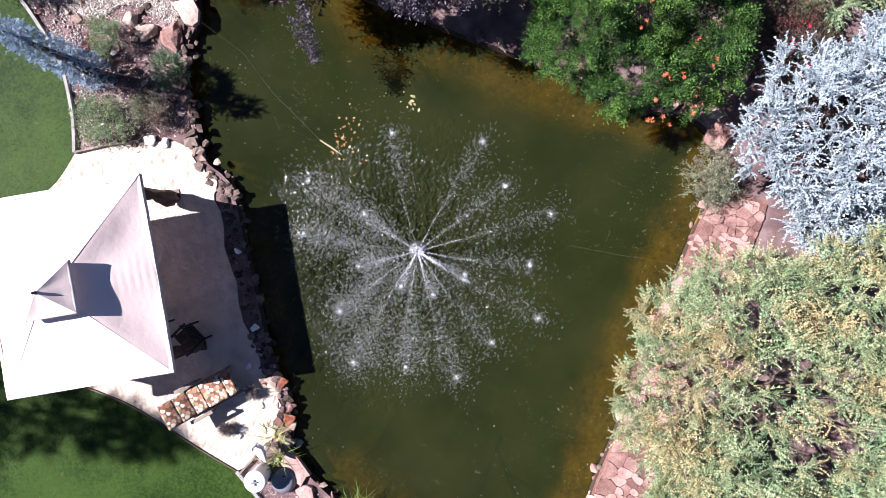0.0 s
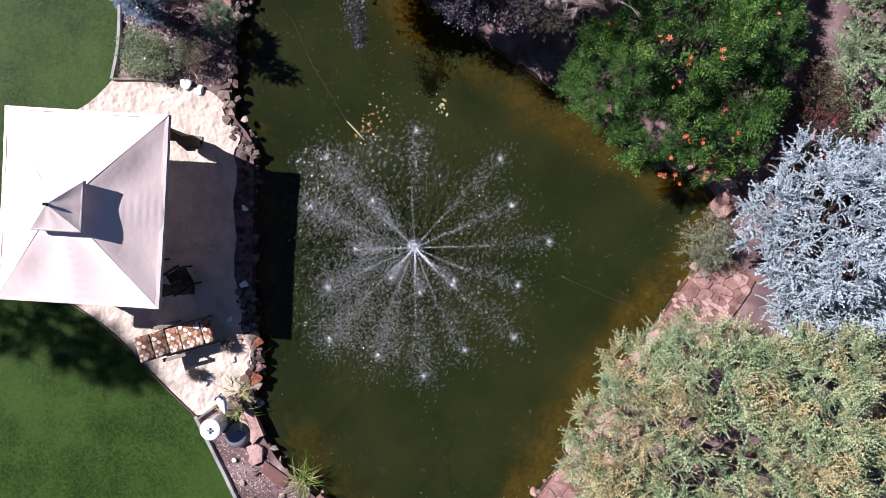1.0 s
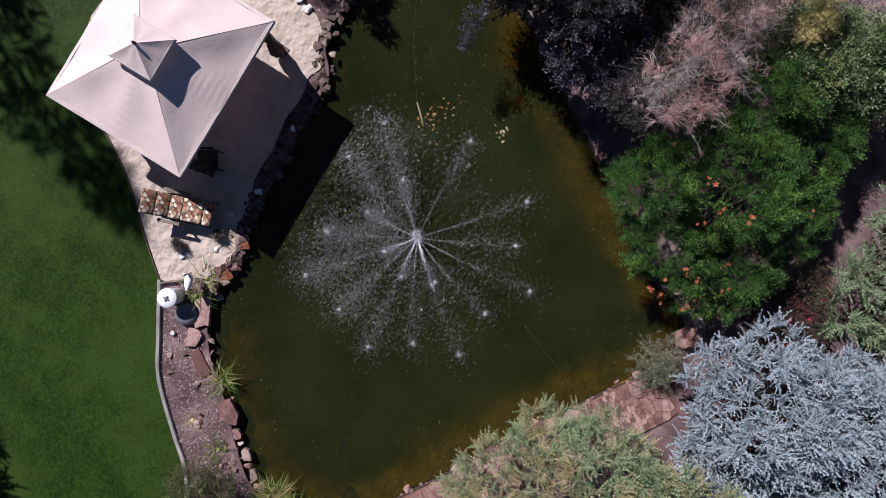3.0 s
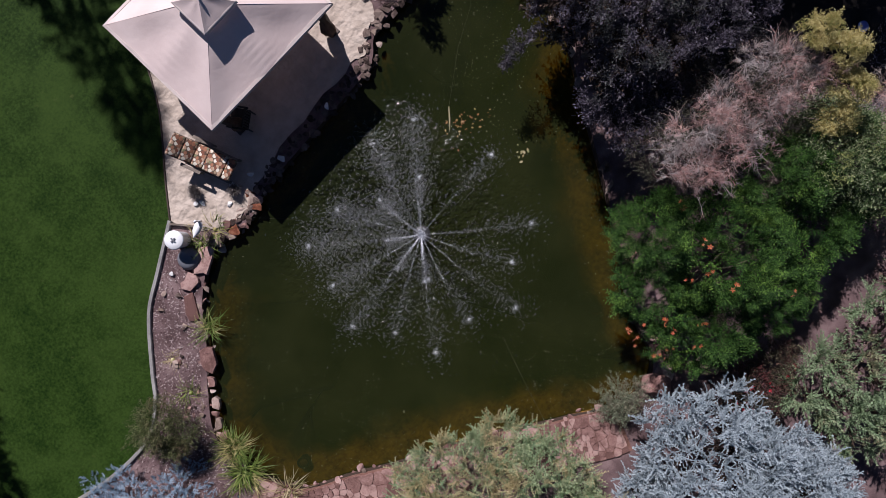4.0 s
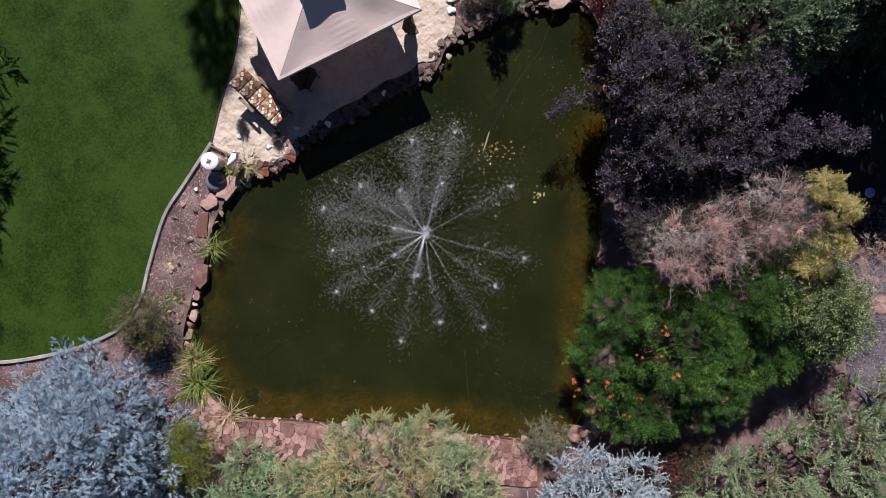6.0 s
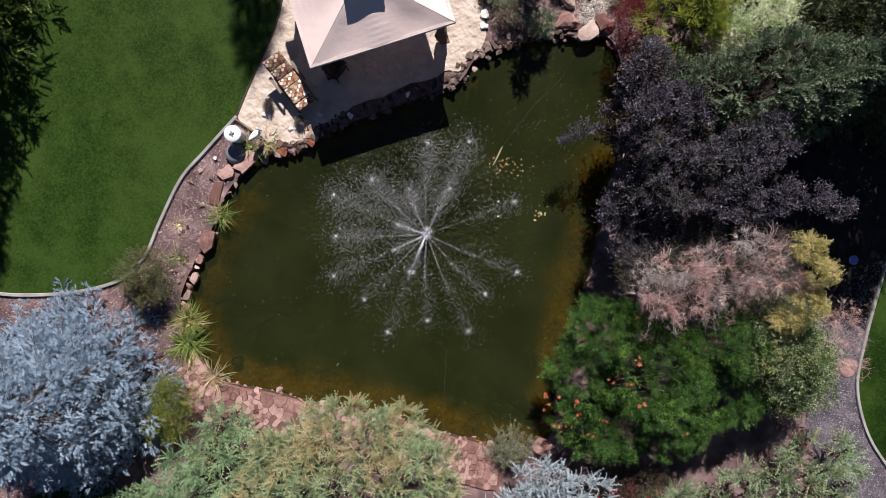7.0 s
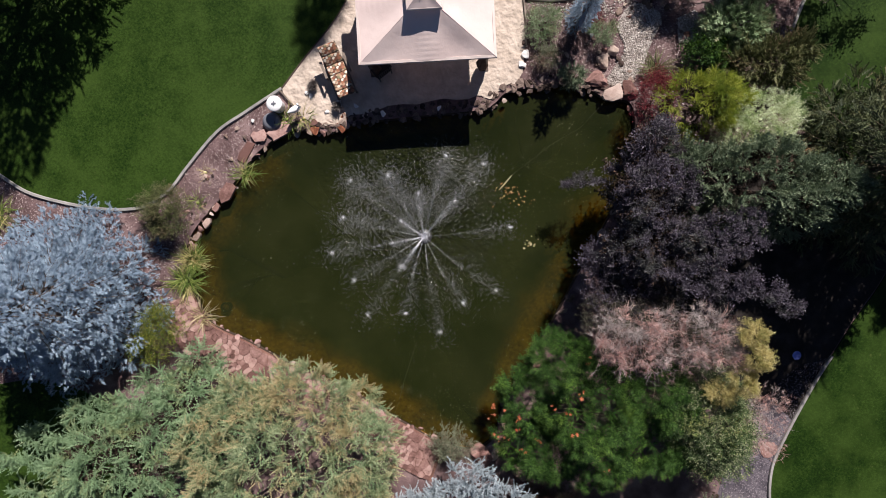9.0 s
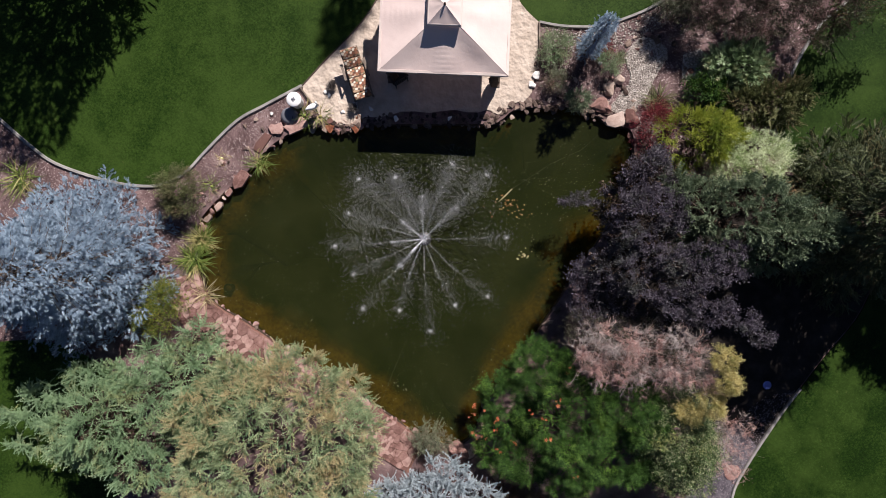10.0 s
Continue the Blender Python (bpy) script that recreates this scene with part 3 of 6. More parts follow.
KERB_N = spline([(3.33, 6.95), (4.15, 6.85), (5.21, 6.9), (6.1, 7.2), (7.0, 7.66), (8.2, 8.6), (9.5, 10.5)], 5, False)
KERB_E = spline([(14.5, 10.0), (12.73, 7.83), (12.07, 7.2), (11.3, 5.7), (10.94, 4.2), (11.08, 3.34), (12.3, 1.9), (14.3, 0.3), (14.0, -1.6), (12.9, -3.2), (12.31, -4.08), (11.62, -5.09),
                 (10.61, -6.86), (10.24, -7.79), (10.19, -8.96), (10.46, -10.04), (11.2, -12.0), (12.5, -14.0)], 5, False)
LAWN_W = np.concatenate([KERB_W, EDGE_W, KERB_N, [(9.5, 40), (-60, 40), (-60, 9)]])
LAWN_E = np.concatenate([KERB_E, [(60, -14), (60, 10)]])
PATIO = np.concatenate([EDGE_W, [(3.36, 6.2), (3.32, 5.5), (3.2, 4.75), (2.95, 4.38)], [bank(k, 0.2 + 0.22 * math.exp(-((k - 4.5) / 1.3) ** 4) + 0.05 * math.sin(k * 9.0))[0] for k in np.arange(7.2, 0.9, -0.2)],
                        [(-3.7, 3.95), (-4.0, 4.5)]])
PATH = np.array([(9.2, -14.0), (8.7, -10.5), (8.6, -8.4), (9.2, -6.6), (10.2, -5.4), (11.0, -4.6), (12.0, -4.3)] + [tuple(p) for p in KERB_E[KERB_E[:, 1] < -4.4]])

far = [(600 * math.cos(a), 600 * math.sin(a)) for a in np.linspace(0, 2 * math.pi, 48, endpoint=False)]
single("ground", sheet(far, 0.0, 0, [ring(0.02)]), M_GROUND, "reddish brown bark mulch and soil round the pond", "ground", kind="structure")


def pond_basin():
    """The lined hollow: a steep rim, a shelf, a deep middle."""
    rings = [(0.02, 0.0), (-0.02, -0.28), (-0.12, -0.36), (-0.34, -0.44), (-0.54, -0.8), (-1.5, -1.25), (-2.6, -1.5)]
    at = np.arange(len(SHORE)) / STEP
    WIDE = 0.75 * np.exp(-((at - 18.0) / 3.2) ** 4) + 0.7 * np.exp(-((at - 34.0) / 3.0) ** 4) + 0.4 * np.exp(-((at - 27.0) / 3.0) ** 4)  # broader on the east, west and south
    vs = [np.concatenate([ring(o + (0.12 * np.sin(np.arange(len(SHORE)) * 0.37)[:, None] + 0.08 * np.sin(np.arange(len(SHORE)) * 0.83)[:, None] if o < -0.5 else 0) + o * WIDE[:, None]), np.full((len(SHORE), 1), z)], 1) for o, z in rings]
    n = len(SHORE)
    v = np.concatenate(vs + [[(-0.3, -0.6, -1.6)]])
    f = []
    for k in range(len(rings) - 1):
        f += [(k * n + i, k * n + (i + 1) % n, (k + 1) * n + (i + 1) % n, (k + 1) * n + i) for i in range(n)]
    k = (len(rings) - 1) * n
    cap = [(k + i, k + (i + 1) % n, len(v) - 1, len(v) - 1) for i in range(n)]
    me = bpy.data.meshes.new("pond_basin")
    me.from_pydata(v.tolist(), [], [q for q in f] + [c[:3] for c in cap])
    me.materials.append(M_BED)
    for p in me.polygons:
        p.use_smooth = True
    return me


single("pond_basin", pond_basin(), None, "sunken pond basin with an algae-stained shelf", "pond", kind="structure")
single("water", sheet(ring(0.012), WATER, 0), M_WATER, "murky dark green pond water ruffled by fountain spray", "water", kind="structure")
single("lawn_west", sheet(LAWN_W, 0.035, 0.05), M_TURF, "mown green lawn", "lawn", kind="structure")
LAWN_S = np.array([(-12.6 + 3.6 * math.cos(a), -7.0 + 3.2 * math.sin(a)) for a in np.linspace(0, 2 * math.pi, 24, endpoint=False)])
single("lawn_south", sheet(LAWN_S, 0.02, 0.03), M_TURF, "patch of green grass beyond the junipers", "lawn", kind="structure")
single("lawn_east", sheet(LAWN_E, 0.035, 0.05), M_TURF, "mown green lawn", "lawn", kind="structure")
single("gravel_path", sheet(PATH, 0.012, 0.03), M_GRAVEL, "path of dark purple-grey gravel", "path", kind="structure")


def patio_sand():
    """Trodden sand with a soft uneven surface."""
    bm = sheet(PATIO, 0.03, 0.06)
    bmesh.ops.subdivide_edges(bm, edges=[e for e in bm.edges if e.calc_length() > 0.5], cuts=4, use_grid_fill=True)
    return bm


single("patio", patio_sand(), M_SAND, "trodden pale sand patio under the gazebo", "patio", kind="structure")


def edging(name, line, wide, high, material, label, z=0.0):
    """A low rounded border along a plan line."""
    line = np.asarray(line)
    t = np.gradient(line, axis=0)
    nrm = np.stack([-t[:, 1], t[:, 0]], 1) / np.linalg.norm(t, axis=1, keepdims=True)
    prof = [(-0.5, -0.05), (-0.5, 0.7), (-0.36, 1.0), (0.36, 1.0), (0.5, 0.7), (0.5, -0.05)]
    v = np.concatenate([np.concatenate([line + nrm * wide * a, np.full((len(line), 1), z + high * b)], 1) for a, b in prof])
    n = len(line)
    f = [(k * n + i, k * n + i + 1, (k + 1) * n + i + 1, (k + 1) * n + i) for k in range(len(prof) - 1) for i in range(n - 1)]
    return single(name, mesh_np(name, v, f, material, False), None, label, "border", kind="structure")


edging("kerb_west", KERB_W[5:], 0.1, 0.08, M_KERB, "grey poured concrete lawn kerb")
edging("kerb_north", KERB_N, 0.09, 0.08, M_KERB, "grey poured concrete lawn kerb")
edging("kerb_north_east", KERB_E[KERB_E[:, 1] > 3.2], 0.09, 0.08, M_KERB, "grey poured concrete lawn kerb")
edging("kerb_east", KERB_E[KERB_E[:, 1] < -4.1], 0.09, 0.08, M_KERB, "grey poured concrete lawn kerb")
edging("lawn_edging", EDGE_W[:25], 0.035, 0.07, M_BRONZE, "thin rusty steel lawn edging")
edging("patio_board", [(3.33, 6.93), (3.37, 6.2), (3.33, 5.5)], 0.06, 0.1, M_TEAK, "weathered timber edging board")
edging("bed_board", [(-4.12, 4.62), (-3.95, 4.42), (-3.72, 4.12)], 0.05, 0.1, M_TEAK, "weathered timber edging board")

# ---- stones ----


def stone_mesh(name, seed, flat, material, cuts_in=2):
    """A broken angular stone about one unit across."""
    r = np.random.default_rng(seed)
    bm = bmesh.new()
    bmesh.ops.create_icosphere(bm, subdivisions=cuts_in, radius=0.62)
    cuts = [(Vector(r.normal(size=3)).normalized(), r.uniform(0.2, 0.46)) for _ in range(11)]
    cuts.append((Vector((0.05, 0.08, 1)).normalized(), 0.34))
    off = Vector(r.uniform(0, 50, 3))
    for v in bm.verts:
        for _ in range(2):
            for nrm, d in cuts:
                over = v.co.dot(nrm) - d
                if over > 0:
                    v.co -= nrm * over
        v.co *= 1 + 0.22 * noise.noise(v.co * 2.6 + off) + 0.12 * noise.noise(v.co * 7 + off)
        v.co.z *= flat
    me = bpy.data.meshes.new(name)
    bm.to_mesh(me)
    bm.free()
    me.materials.append(material)
    return me


LAVA = [stone_mesh("stone", k, 0.75, M_LAVA, 1) for k in range(6)]
BROWN = [stone_mesh("stone", 20 + k, 0.6, M_BROWN, 1) for k in range(6)]
PINK = [stone_mesh("stone", 40 + k, 0.5, M_PINK) for k in range(6)]
BUFF = [stone_mesh("stone", 60 + k, 0.4, M_BUFF) for k in range(4)]
WHITE = [stone_mesh("stone", 80 + k, 0.7, M_WHITE_ROCK) for k in range(3)]


def lay(meshes, parent, x, y, size, z=0.0, turn=None, stretch=1.0, name="stone", lift=0.0):
    """Lays one stone of a kind on the ground."""
    ob = new(name, meshes[rng.integers(len(meshes))])
    ob.parent = parent
    ob.location = (x, y, z + lift)
    ob.rotation_euler = (rng.uniform(-0.2, 0.2), rng.uniform(-0.2, 0.2), rng.uniform(0, 6.3) if turn is None else turn)
    ob.scale = (size * stretch, size / stretch ** 0.5, size)
    return ob


def border(name, label, start, end, gap, sizes, kinds, offs, rows=1, z=-0.02):
    """A row of stones along a stretch of the shore."""
    home = thing(name, (0, 0, 0), label, "rock edging", kind="structure")
    at = start
    while at < end:
        for r in range(rows):
            size = rng.uniform(*sizes)
            (x, y), w = bank(at + rng.uniform(-0.1, 0.1), rng.uniform(*offs) + r * 0.14)
            low = rng.random() < 0.3 and r == 0
            lay(kinds[rng.integers(len(kinds))], home, x, y, size, z - (0.16 if low else 0) + 0.04 * rng.random(), stretch=rng.uniform(0.85, 1.35))
        seg = np.linalg.norm(bank(at + 0.5)[0] - bank(at - 0.5)[0]) + 1e-3
        at += gap * rng.uniform(0.75, 1.25) / seg
    return home


def strewn(name, label, spots, kinds, sizes):
    """Loose stones about the given places, each a part of the scatter."""
    home = thing(name, (0, 0, 0), label, "rocks", kind="structure")
    for x, y, spread, count in spots:
        for _ in range(count):
            lay(kinds[rng.integers(len(kinds))], home, x + rng.normal(0, spread), y + rng.normal(0, spread), rng.uniform(*sizes), 0.03, stretch=rng.uniform(0.85, 1.3))


strewn("stream_rocks", "brown and tan rocks lining the dry stream bed", [(5.7, 5.1, 0.3, 10), (5.6, 5.9, 0.3, 6), (7.1, 6.6, 0.35, 9), (8.1, 5.5, 0.3, 6), (6.4, 4.6, 0.25, 7), (6.3, 6.6, 0.3, 6)], [BROWN, PINK, BROWN, LAVA], (0.12, 0.28))
strewn("bed_rocks", "small dark rocks strewn in the bark beds", [(3.9, 5.5, 0.35, 6), (4.5, 4.9, 0.3, 8), (-5.5, 3.0, 0.3, 6), (-6.3, 2.2, 0.3, 5), (-7.0, 1.2, 0.3, 6)], [LAVA, BROWN, PINK], (0.08, 0.22))
border("rock_edging_patio", "dark broken rocks edging the patio shore", 2.9, 6.4, 0.13, (0.1, 0.24), [LAVA], (-0.06, 0.08), 3)
border("rock_edging_north", "dark brown lava rocks piled on the north shore", 6.2, 10.9, 0.17, (0.13, 0.32), [LAVA, LAVA, BROWN, LAVA], (-0.15, 0.08), 3)
border("rock_edging_bench", "brown and pink rocks beside the lounger", 0.3, 3.2, 0.19, (0.13, 0.34), [BROWN, LAVA, PINK, BROWN, LAVA], (-0.14, 0.1), 3)
border("rock_edging_east", "pinkish rocks along the shaded east shore", 12.4, 21.4, 0.36, (0.22, 0.42), [PINK, BROWN, LAVA], (0.02, 0.25))
border("rock_edging_corner", "large pale pink boulders at the pond corner", 21.3, 23.2, 0.42, (0.4, 0.7), [PINK, BUFF], (0.1, 0.35), 2)
border("stone_lip", "small pink stones along the waterline", 24.2, 31.0, 0.2, (0.1, 0.24), [PINK, PINK, BROWN], (-0.08, 0.04))
border("rock_edging_west", "flat pink sandstone rocks along the west shore", 32.9, 38.3, 0.14, (0.1, 0.27), [PINK, BROWN, BUFF, LAVA], (-0.1, 0.12), 3, z=-0.07)


def cell(site, others, bounds):
    """The part of a rectangle that is nearer to one site than to the others."""
    poly = [np.array(p, float) for p in bounds]
    for o in others:
        mid, nrm = (site + o) / 2, o - site
        cut = []
        for a, b in zip(poly, poly[1:] + poly[:1]):
            da, db = (a - mid) @ nrm, (b - mid) @ nrm
            if da <= 0:
                cut.append(a)
            if da * db < 0:
                cut.append(a + (b - a) * da / (da - db))
        poly = cut
        if len(poly) < 3:
            return []
    return poly


def flagstones():
    """Crazy paving of pink flags between the water and the junipers."""
    home = thing("flagstone_bank", (0, 0, 0), "crazy paving of pink sandstone flags on the south bank", "paving", kind="structure")
    first, last, deep = 24.0, 31.2, 1.2
    along = 10.4
    sites = []
    for _ in range(4000):
        q = np.array([rng.uniform(0, along), rng.uniform(0.02, deep)])
        if all(np.hypot(*(q - o)) > 0.2 + 0.09 * math.sin(q[0] * 2.1 + q[1] * 3.0) for o in sites):
            sites.append(q)
    for q in sites:
        near = [o for o in sites if o is not q and np.hypot(*(o - q)) < 1.2]
        poly = cell(q, near, [(0, 0), (along, 0), (along, deep), (0, deep)])
        if len(poly) < 3:
            continue
        plan = []
        for p in poly:
            p = p + (q - p) * min(0.3, 0.008 / (np.hypot(*(q - p)) + 1e-3))
            (x, y), w = bank(first + (last - first) * p[0] / along, 0.04 + p[1])
            plan.append(Vector((x, y, 0)))
        mid = sum(plan, Vector()) / len(plan)
        if len(plan) > 2:
            fine = []
            for a, b in zip(plan, plan[1:] + plan[:1]):
                fine += [a.lerp(b, 0.12), a.lerp(b, 0.5) + Vector((rng.uniform(-0.02, 0.02), rng.uniform(-0.02, 0.02), 0)), a.lerp(b, 0.88)]
            bm = bmesh.new()
            high, slope = 0.03 + 0.03 * rng.random(), rng.uniform(-0.06, 0.06, 2)
            rise = lambda p: high + slope[0] * (p.x - mid.x) + slope[1] * (p.y - mid.y)
            top = [bm.verts.new((p.x - mid.x, p.y - mid.y, rise(p))) for p in fine]
            low = [bm.verts.new(((p.x - mid.x) * 1.01, (p.y - mid.y) * 1.01, -0.03)) for p in fine]
            bm.faces.new(top)
            for a in range(len(fine)):
                b = (a + 1) % len(fine)
                bm.faces.new((top[b], top[a], low[a], low[b]))
            bmesh.ops.recalc_face_normals(bm, faces=bm.faces[:])
            ob = part("flagstone", bm, M_PINK, home)
            ob.location = mid


strip = np.array([bank(k, 0.0)[0] for k in np.arange(23.9, 31.3, 0.25)] + [bank(k, 1.25)[0] for k in np.arange(31.2, 23.8, -0.25)])
single("joint_bed", sheet(strip, 0.008, 0.02), M_JOINT, "red soil between the flags", "soil", kind="structure")


def boulder(x, y, z, size, stretch, turn, material, flat, seed, label, group=""):
    me = stone_mesh("boulder", seed, flat, material, 3)
    ob = single("boulder", me, None, label, "boulder", group)
    ob.location, ob.rotation_euler[2] = (x, y, z), turn
    ob.scale = (size * stretch, size / stretch, size)
    return ob


def slab(x, y, z, wide, long, turn, material, seed, label, group=""):
    """A flat broken slab with a chipped outline."""
    r = np.random.default_rng(seed)
    bm = bmesh.new()
    n = 8
    a = np.linspace(0, 2 * math.pi, n, endpoint=False) + r.uniform(-0.3, 0.3, n)
    k = r.uniform(0.68, 1.16, n)
    pts = [(0.5 * long * q * np.sign(math.cos(t)) * abs(math.cos(t)) ** 0.7, 0.5 * wide * q * np.sign(math.sin(t)) * abs(math.sin(t)) ** 0.7) for t, q in zip(a, k)]
    rows = [[bm.verts.new((px * s, py * s, h + r.uniform(-0.008, 0.008))) for px, py in pts] for s, h in ((0.94, -0.11), (1.0, -0.07), (1.0, 0.02), (0.95, 0.045), (0.6, 0.055))]
    for p, q in zip(rows, rows[1:]):
        for i in range(n):
            bm.faces.new((p[i], p[(i + 1) % n], q[(i + 1) % n], q[i]))
    bm.faces.new(rows[-1])
    bm.faces.new(rows[0][::-1])
    ob = single("stone_slab", bm, material, label, "stone slab", group)
    ob.location, ob.rotation_euler = (x, y, z), (r.uniform(-0.06, 0.06), r.uniform(-0.06, 0.06), turn)
    return ob


slab(5.85, 3.95, 0.12, 0.5, 0.66, 0.7, M_BUFF, 101, "flat pale stone slab at the stream's mouth")
boulder(5.42, 4.5, 0.08, 0.62, 1.05, 0.2, M_PINK, 0.55, 102, "squarish pinkish tan boulder beside the stream")
boulder(6.4, 4.05, 0.08, 0.56, 0.9, 1.2, M_PINK, 0.6, 103, "pinkish brown boulder beside the stream")
boulder(5.55, 5.0, 0.08, 0.4, 1.2, 2.0, M_BROWN, 0.6, 104, "reddish brown stone by the stream", "stream stones")
boulder(5.9, 5.25, 0.08, 0.32, 1.1, 0.6, M_BROWN, 0.6, 105, "tan stone by the stream", "stream stones")
boulder(8.6, 6.0, 0.1, 0.6, 1.1, 0.6, M_BROWN, 0.6, 106, "brown stone at the head of the stream", "stream stones")
boulder(1.45, -6.85, 0.1, 0.85, 1.15, 0.5, M_PINK, 0.6, 107, "large pink boulder at the pond's corner")
boulder(2.5, -7.2, 0.1, 0.8, 1.1, 1.5, M_BROWN, 0.55, 108, "shaded brown boulder at the pond's corner")
M_RUST = surface("rust_rock", (0.06, 0.02, 0.012), (0.16, 0.055, 0.03), (0.33, 0.16, 0.095), 5, 30, 0.9, 0.9, 0.03)
boulder(-2.32, 3.4, 0.0, 0.36, 1.1, 0.4, M_RUST, 0.6, 151, "rust-red rock at the waterline", "rust rocks")
boulder(-3.15, 3.42, 0.0, 0.34, 1.2, 1.4, M_RUST, 0.6, 152, "rust-red rock at the waterline", "rust rocks")
boulder(-2.2, 3.72, 0.02, 0.24, 1.1, 2.2, M_RUST, 0.6, 153, "small rust-red rock by the lounger", "rust rocks")
slab(-5.93, 1.62, 0.02, 0.36, 0.72, 0.95, M_PINK, 109, "flat buff slab overhanging the water", "shore slabs")
slab(-5.28, 2.82, 0.02, 0.34, 0.95, 0.95, M_PINK, 110, "long pink slab overhanging the water", "shore slabs")
slab(-4.2, 3.42, 0.03, 0.5, 0.9, 0.62, M_PINK, 111, "pink slab in front of the filter barrel", "shore slabs")
slab(-4.8, 3.3, 0.05, 0.36, 0.5, 0.2, M_PINK, 112, "small pink slab on the west shore", "shore slabs")
for k, (x, y, a, b, turn) in enumerate([(-6.3, 1.2, 0.3, 0.5, 0.9), (-6.62, 0.75, 0.34, 0.55, 0.5), (-6.95, 0.35, 0.3, 0.5, 1.2), (-7.1, 0.05, 0.32, 0.42, 0.3), (-5.6, 2.1, 0.28, 0.46, 0.8), (-3.6, 3.5, 0.34, 0.6, 0.3), (-3.0, 3.55, 0.3, 0.5, 0.1), (-7.25, -0.3, 0.3, 0.44, 0.2)]):
    slab(x, y, -0.02, a * 0.66, b * 0.7, turn + 0.5 * math.sin(k * 2.7), (M_PINK, M_BUFF, M_BROWN)[k % 3], 140 + k, "flat sandstone slab on the shore", "shore slabs")
for k, (x, y, s) in enumerate([(-1.05, 3.78, 0.24), (0.66, 3.84, 0.16), (3.3, 5.3, 0.3), (3.22, 4.98, 0.3), (-3.2, 4.4, 0.16), (-3.3, 4.5, 0.14), (-2.75, 3.9, 0.18),
                               (-1.85, 4.05, 0.16), (-5.0, 3.75, 0.13), (-4.75, 3.35, 0.14), (5.0, 6.45, 0.14), (5.3, 5.75, 0.16), (-2.35, 4.12, 0.3)]):
    ob = single("white_stone", WHITE[k % 3], None, "loose white quartz stone on the ground", "stone", "white stones")
    ob.location, ob.scale, ob.rotation_euler[2] = (x, y, 0.05), (s, s * 0.85, s * 0.8), k * 1.3

# ---- loose cover ----
T_CHIP = (np.array([(-0.5, -0.18, 0), (0.5, -0.12, 0.06), (0.45, 0.16, 0), (-0.5, 0.2, 0.08)]), np.array([(0, 1, 2), (0, 2, 3)]))
T_NUB = (np.array([(0.5, 0, 0), (-0.1, 0.45, 0), (-0.5, -0.1, 0), (0.1, -0.42, 0), (0, 0, 0.4)]), np.array([(0, 1, 4), (1, 2, 4), (2, 3, 4), (3, 0, 4)]))
POND_IN = ring(0.1)


def litter(name, label, category, poly, count, template, sizes, material, z, view=(-15, -12, 15, 11), holes=()):
    p = sample(poly, count, view, holes)
    n = len(p)
    pos = np.concatenate([p, np.full((n, 1), z) + rng.uniform(0, 0.015, (n, 1))], 1)
    a = rng.uniform(0, 6.283, n)
    ways = np.stack([np.cos(a), np.sin(a), rng.uniform(-0.2, 0.2, n)], 1)
    return single(name, scatter(name, template, pos, ways, rng.uniform(*sizes, n), material, up=(0, 0, 1)), None, label, category, kind="stuff")


# the east conifers' deep shade, put in as a near-black ground sheet
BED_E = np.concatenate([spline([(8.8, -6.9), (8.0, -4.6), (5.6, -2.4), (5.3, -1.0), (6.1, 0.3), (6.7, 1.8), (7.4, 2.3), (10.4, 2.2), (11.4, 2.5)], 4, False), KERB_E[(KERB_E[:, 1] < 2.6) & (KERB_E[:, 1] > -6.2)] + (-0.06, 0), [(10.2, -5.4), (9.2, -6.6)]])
single("shade_bed", sheet(BED_E, 0.022, 0.03), surface("shade_soil", (0.012, 0.01, 0.009), (0.024, 0.02, 0.018), (0.05, 0.042, 0.038), 2.0, 45, 0.95, 0.9, 0.03), "ground darkened for the deep shade under the east conifers", "soil", kind="structure")
BED_W = np.concatenate([KERB_W[10:], [(-3.75, 4.1)], [bank(k, 0.15)[0] for k in np.arange(38, 30.5, -0.5)], [(-8, -3.2), (-14, -4), (-14, 2.5)]])
BED_N = np.concatenate([[(3.3, 4.5), (3.35, 6.85)], KERB_N[1:], [(12.4, 7.6), (11.2, 5.6), (10.9, 4.2), (11, 3.3)], [bank(k, 0.2)[0] for k in np.arange(14, 7.4, -0.5)]])
litter("bark_chips_west", "loose reddish bark chips in the west bed", "bark chips", BED_W, 48000, T_CHIP, (0.014, 0.05), M_CHIP, 0.008, holes=[POND_IN])
litter("bark_chips_north", "loose bark chips in the north bed", "bark chips", BED_N, 42000, T_CHIP, (0.014, 0.05), M_CHIP, 0.008, holes=[POND_IN])
STREAM = spline([(5.7, 4.3), (5.95, 4.75), (6.3, 5.3), (6.1, 6.0), (6.6, 6.6), (7.4, 6.2), (7.0, 5.3), (6.75, 4.7), (6.3, 4.25)], 4)
litter("stream_pebbles", "pale rounded pebbles of the dry stream bed", "pebbles", STREAM, 9000, T_NUB, (0.04, 0.1), M_PEBBLE, 0.01)
litter("stream_pebbles_upper", "pale pebbles at the head of the stream", "pebbles", np.array([(7.9, 5.4), (8.6, 5.3), (8.8, 5.9), (8.4, 6.3), (7.9, 6.1)]), 2600, T_NUB, (0.04, 0.1), M_PEBBLE, 0.01)
litter("kerb_pebbles", "pale pebbles strewn behind the north kerb", "pebbles", np.concatenate([KERB_N[1:26] + (0, -0.08), KERB_N[1:26][::-1] + (0.1, -0.75)]), 3200, T_NUB, (0.03, 0.08), M_PEBBLE, 0.01)
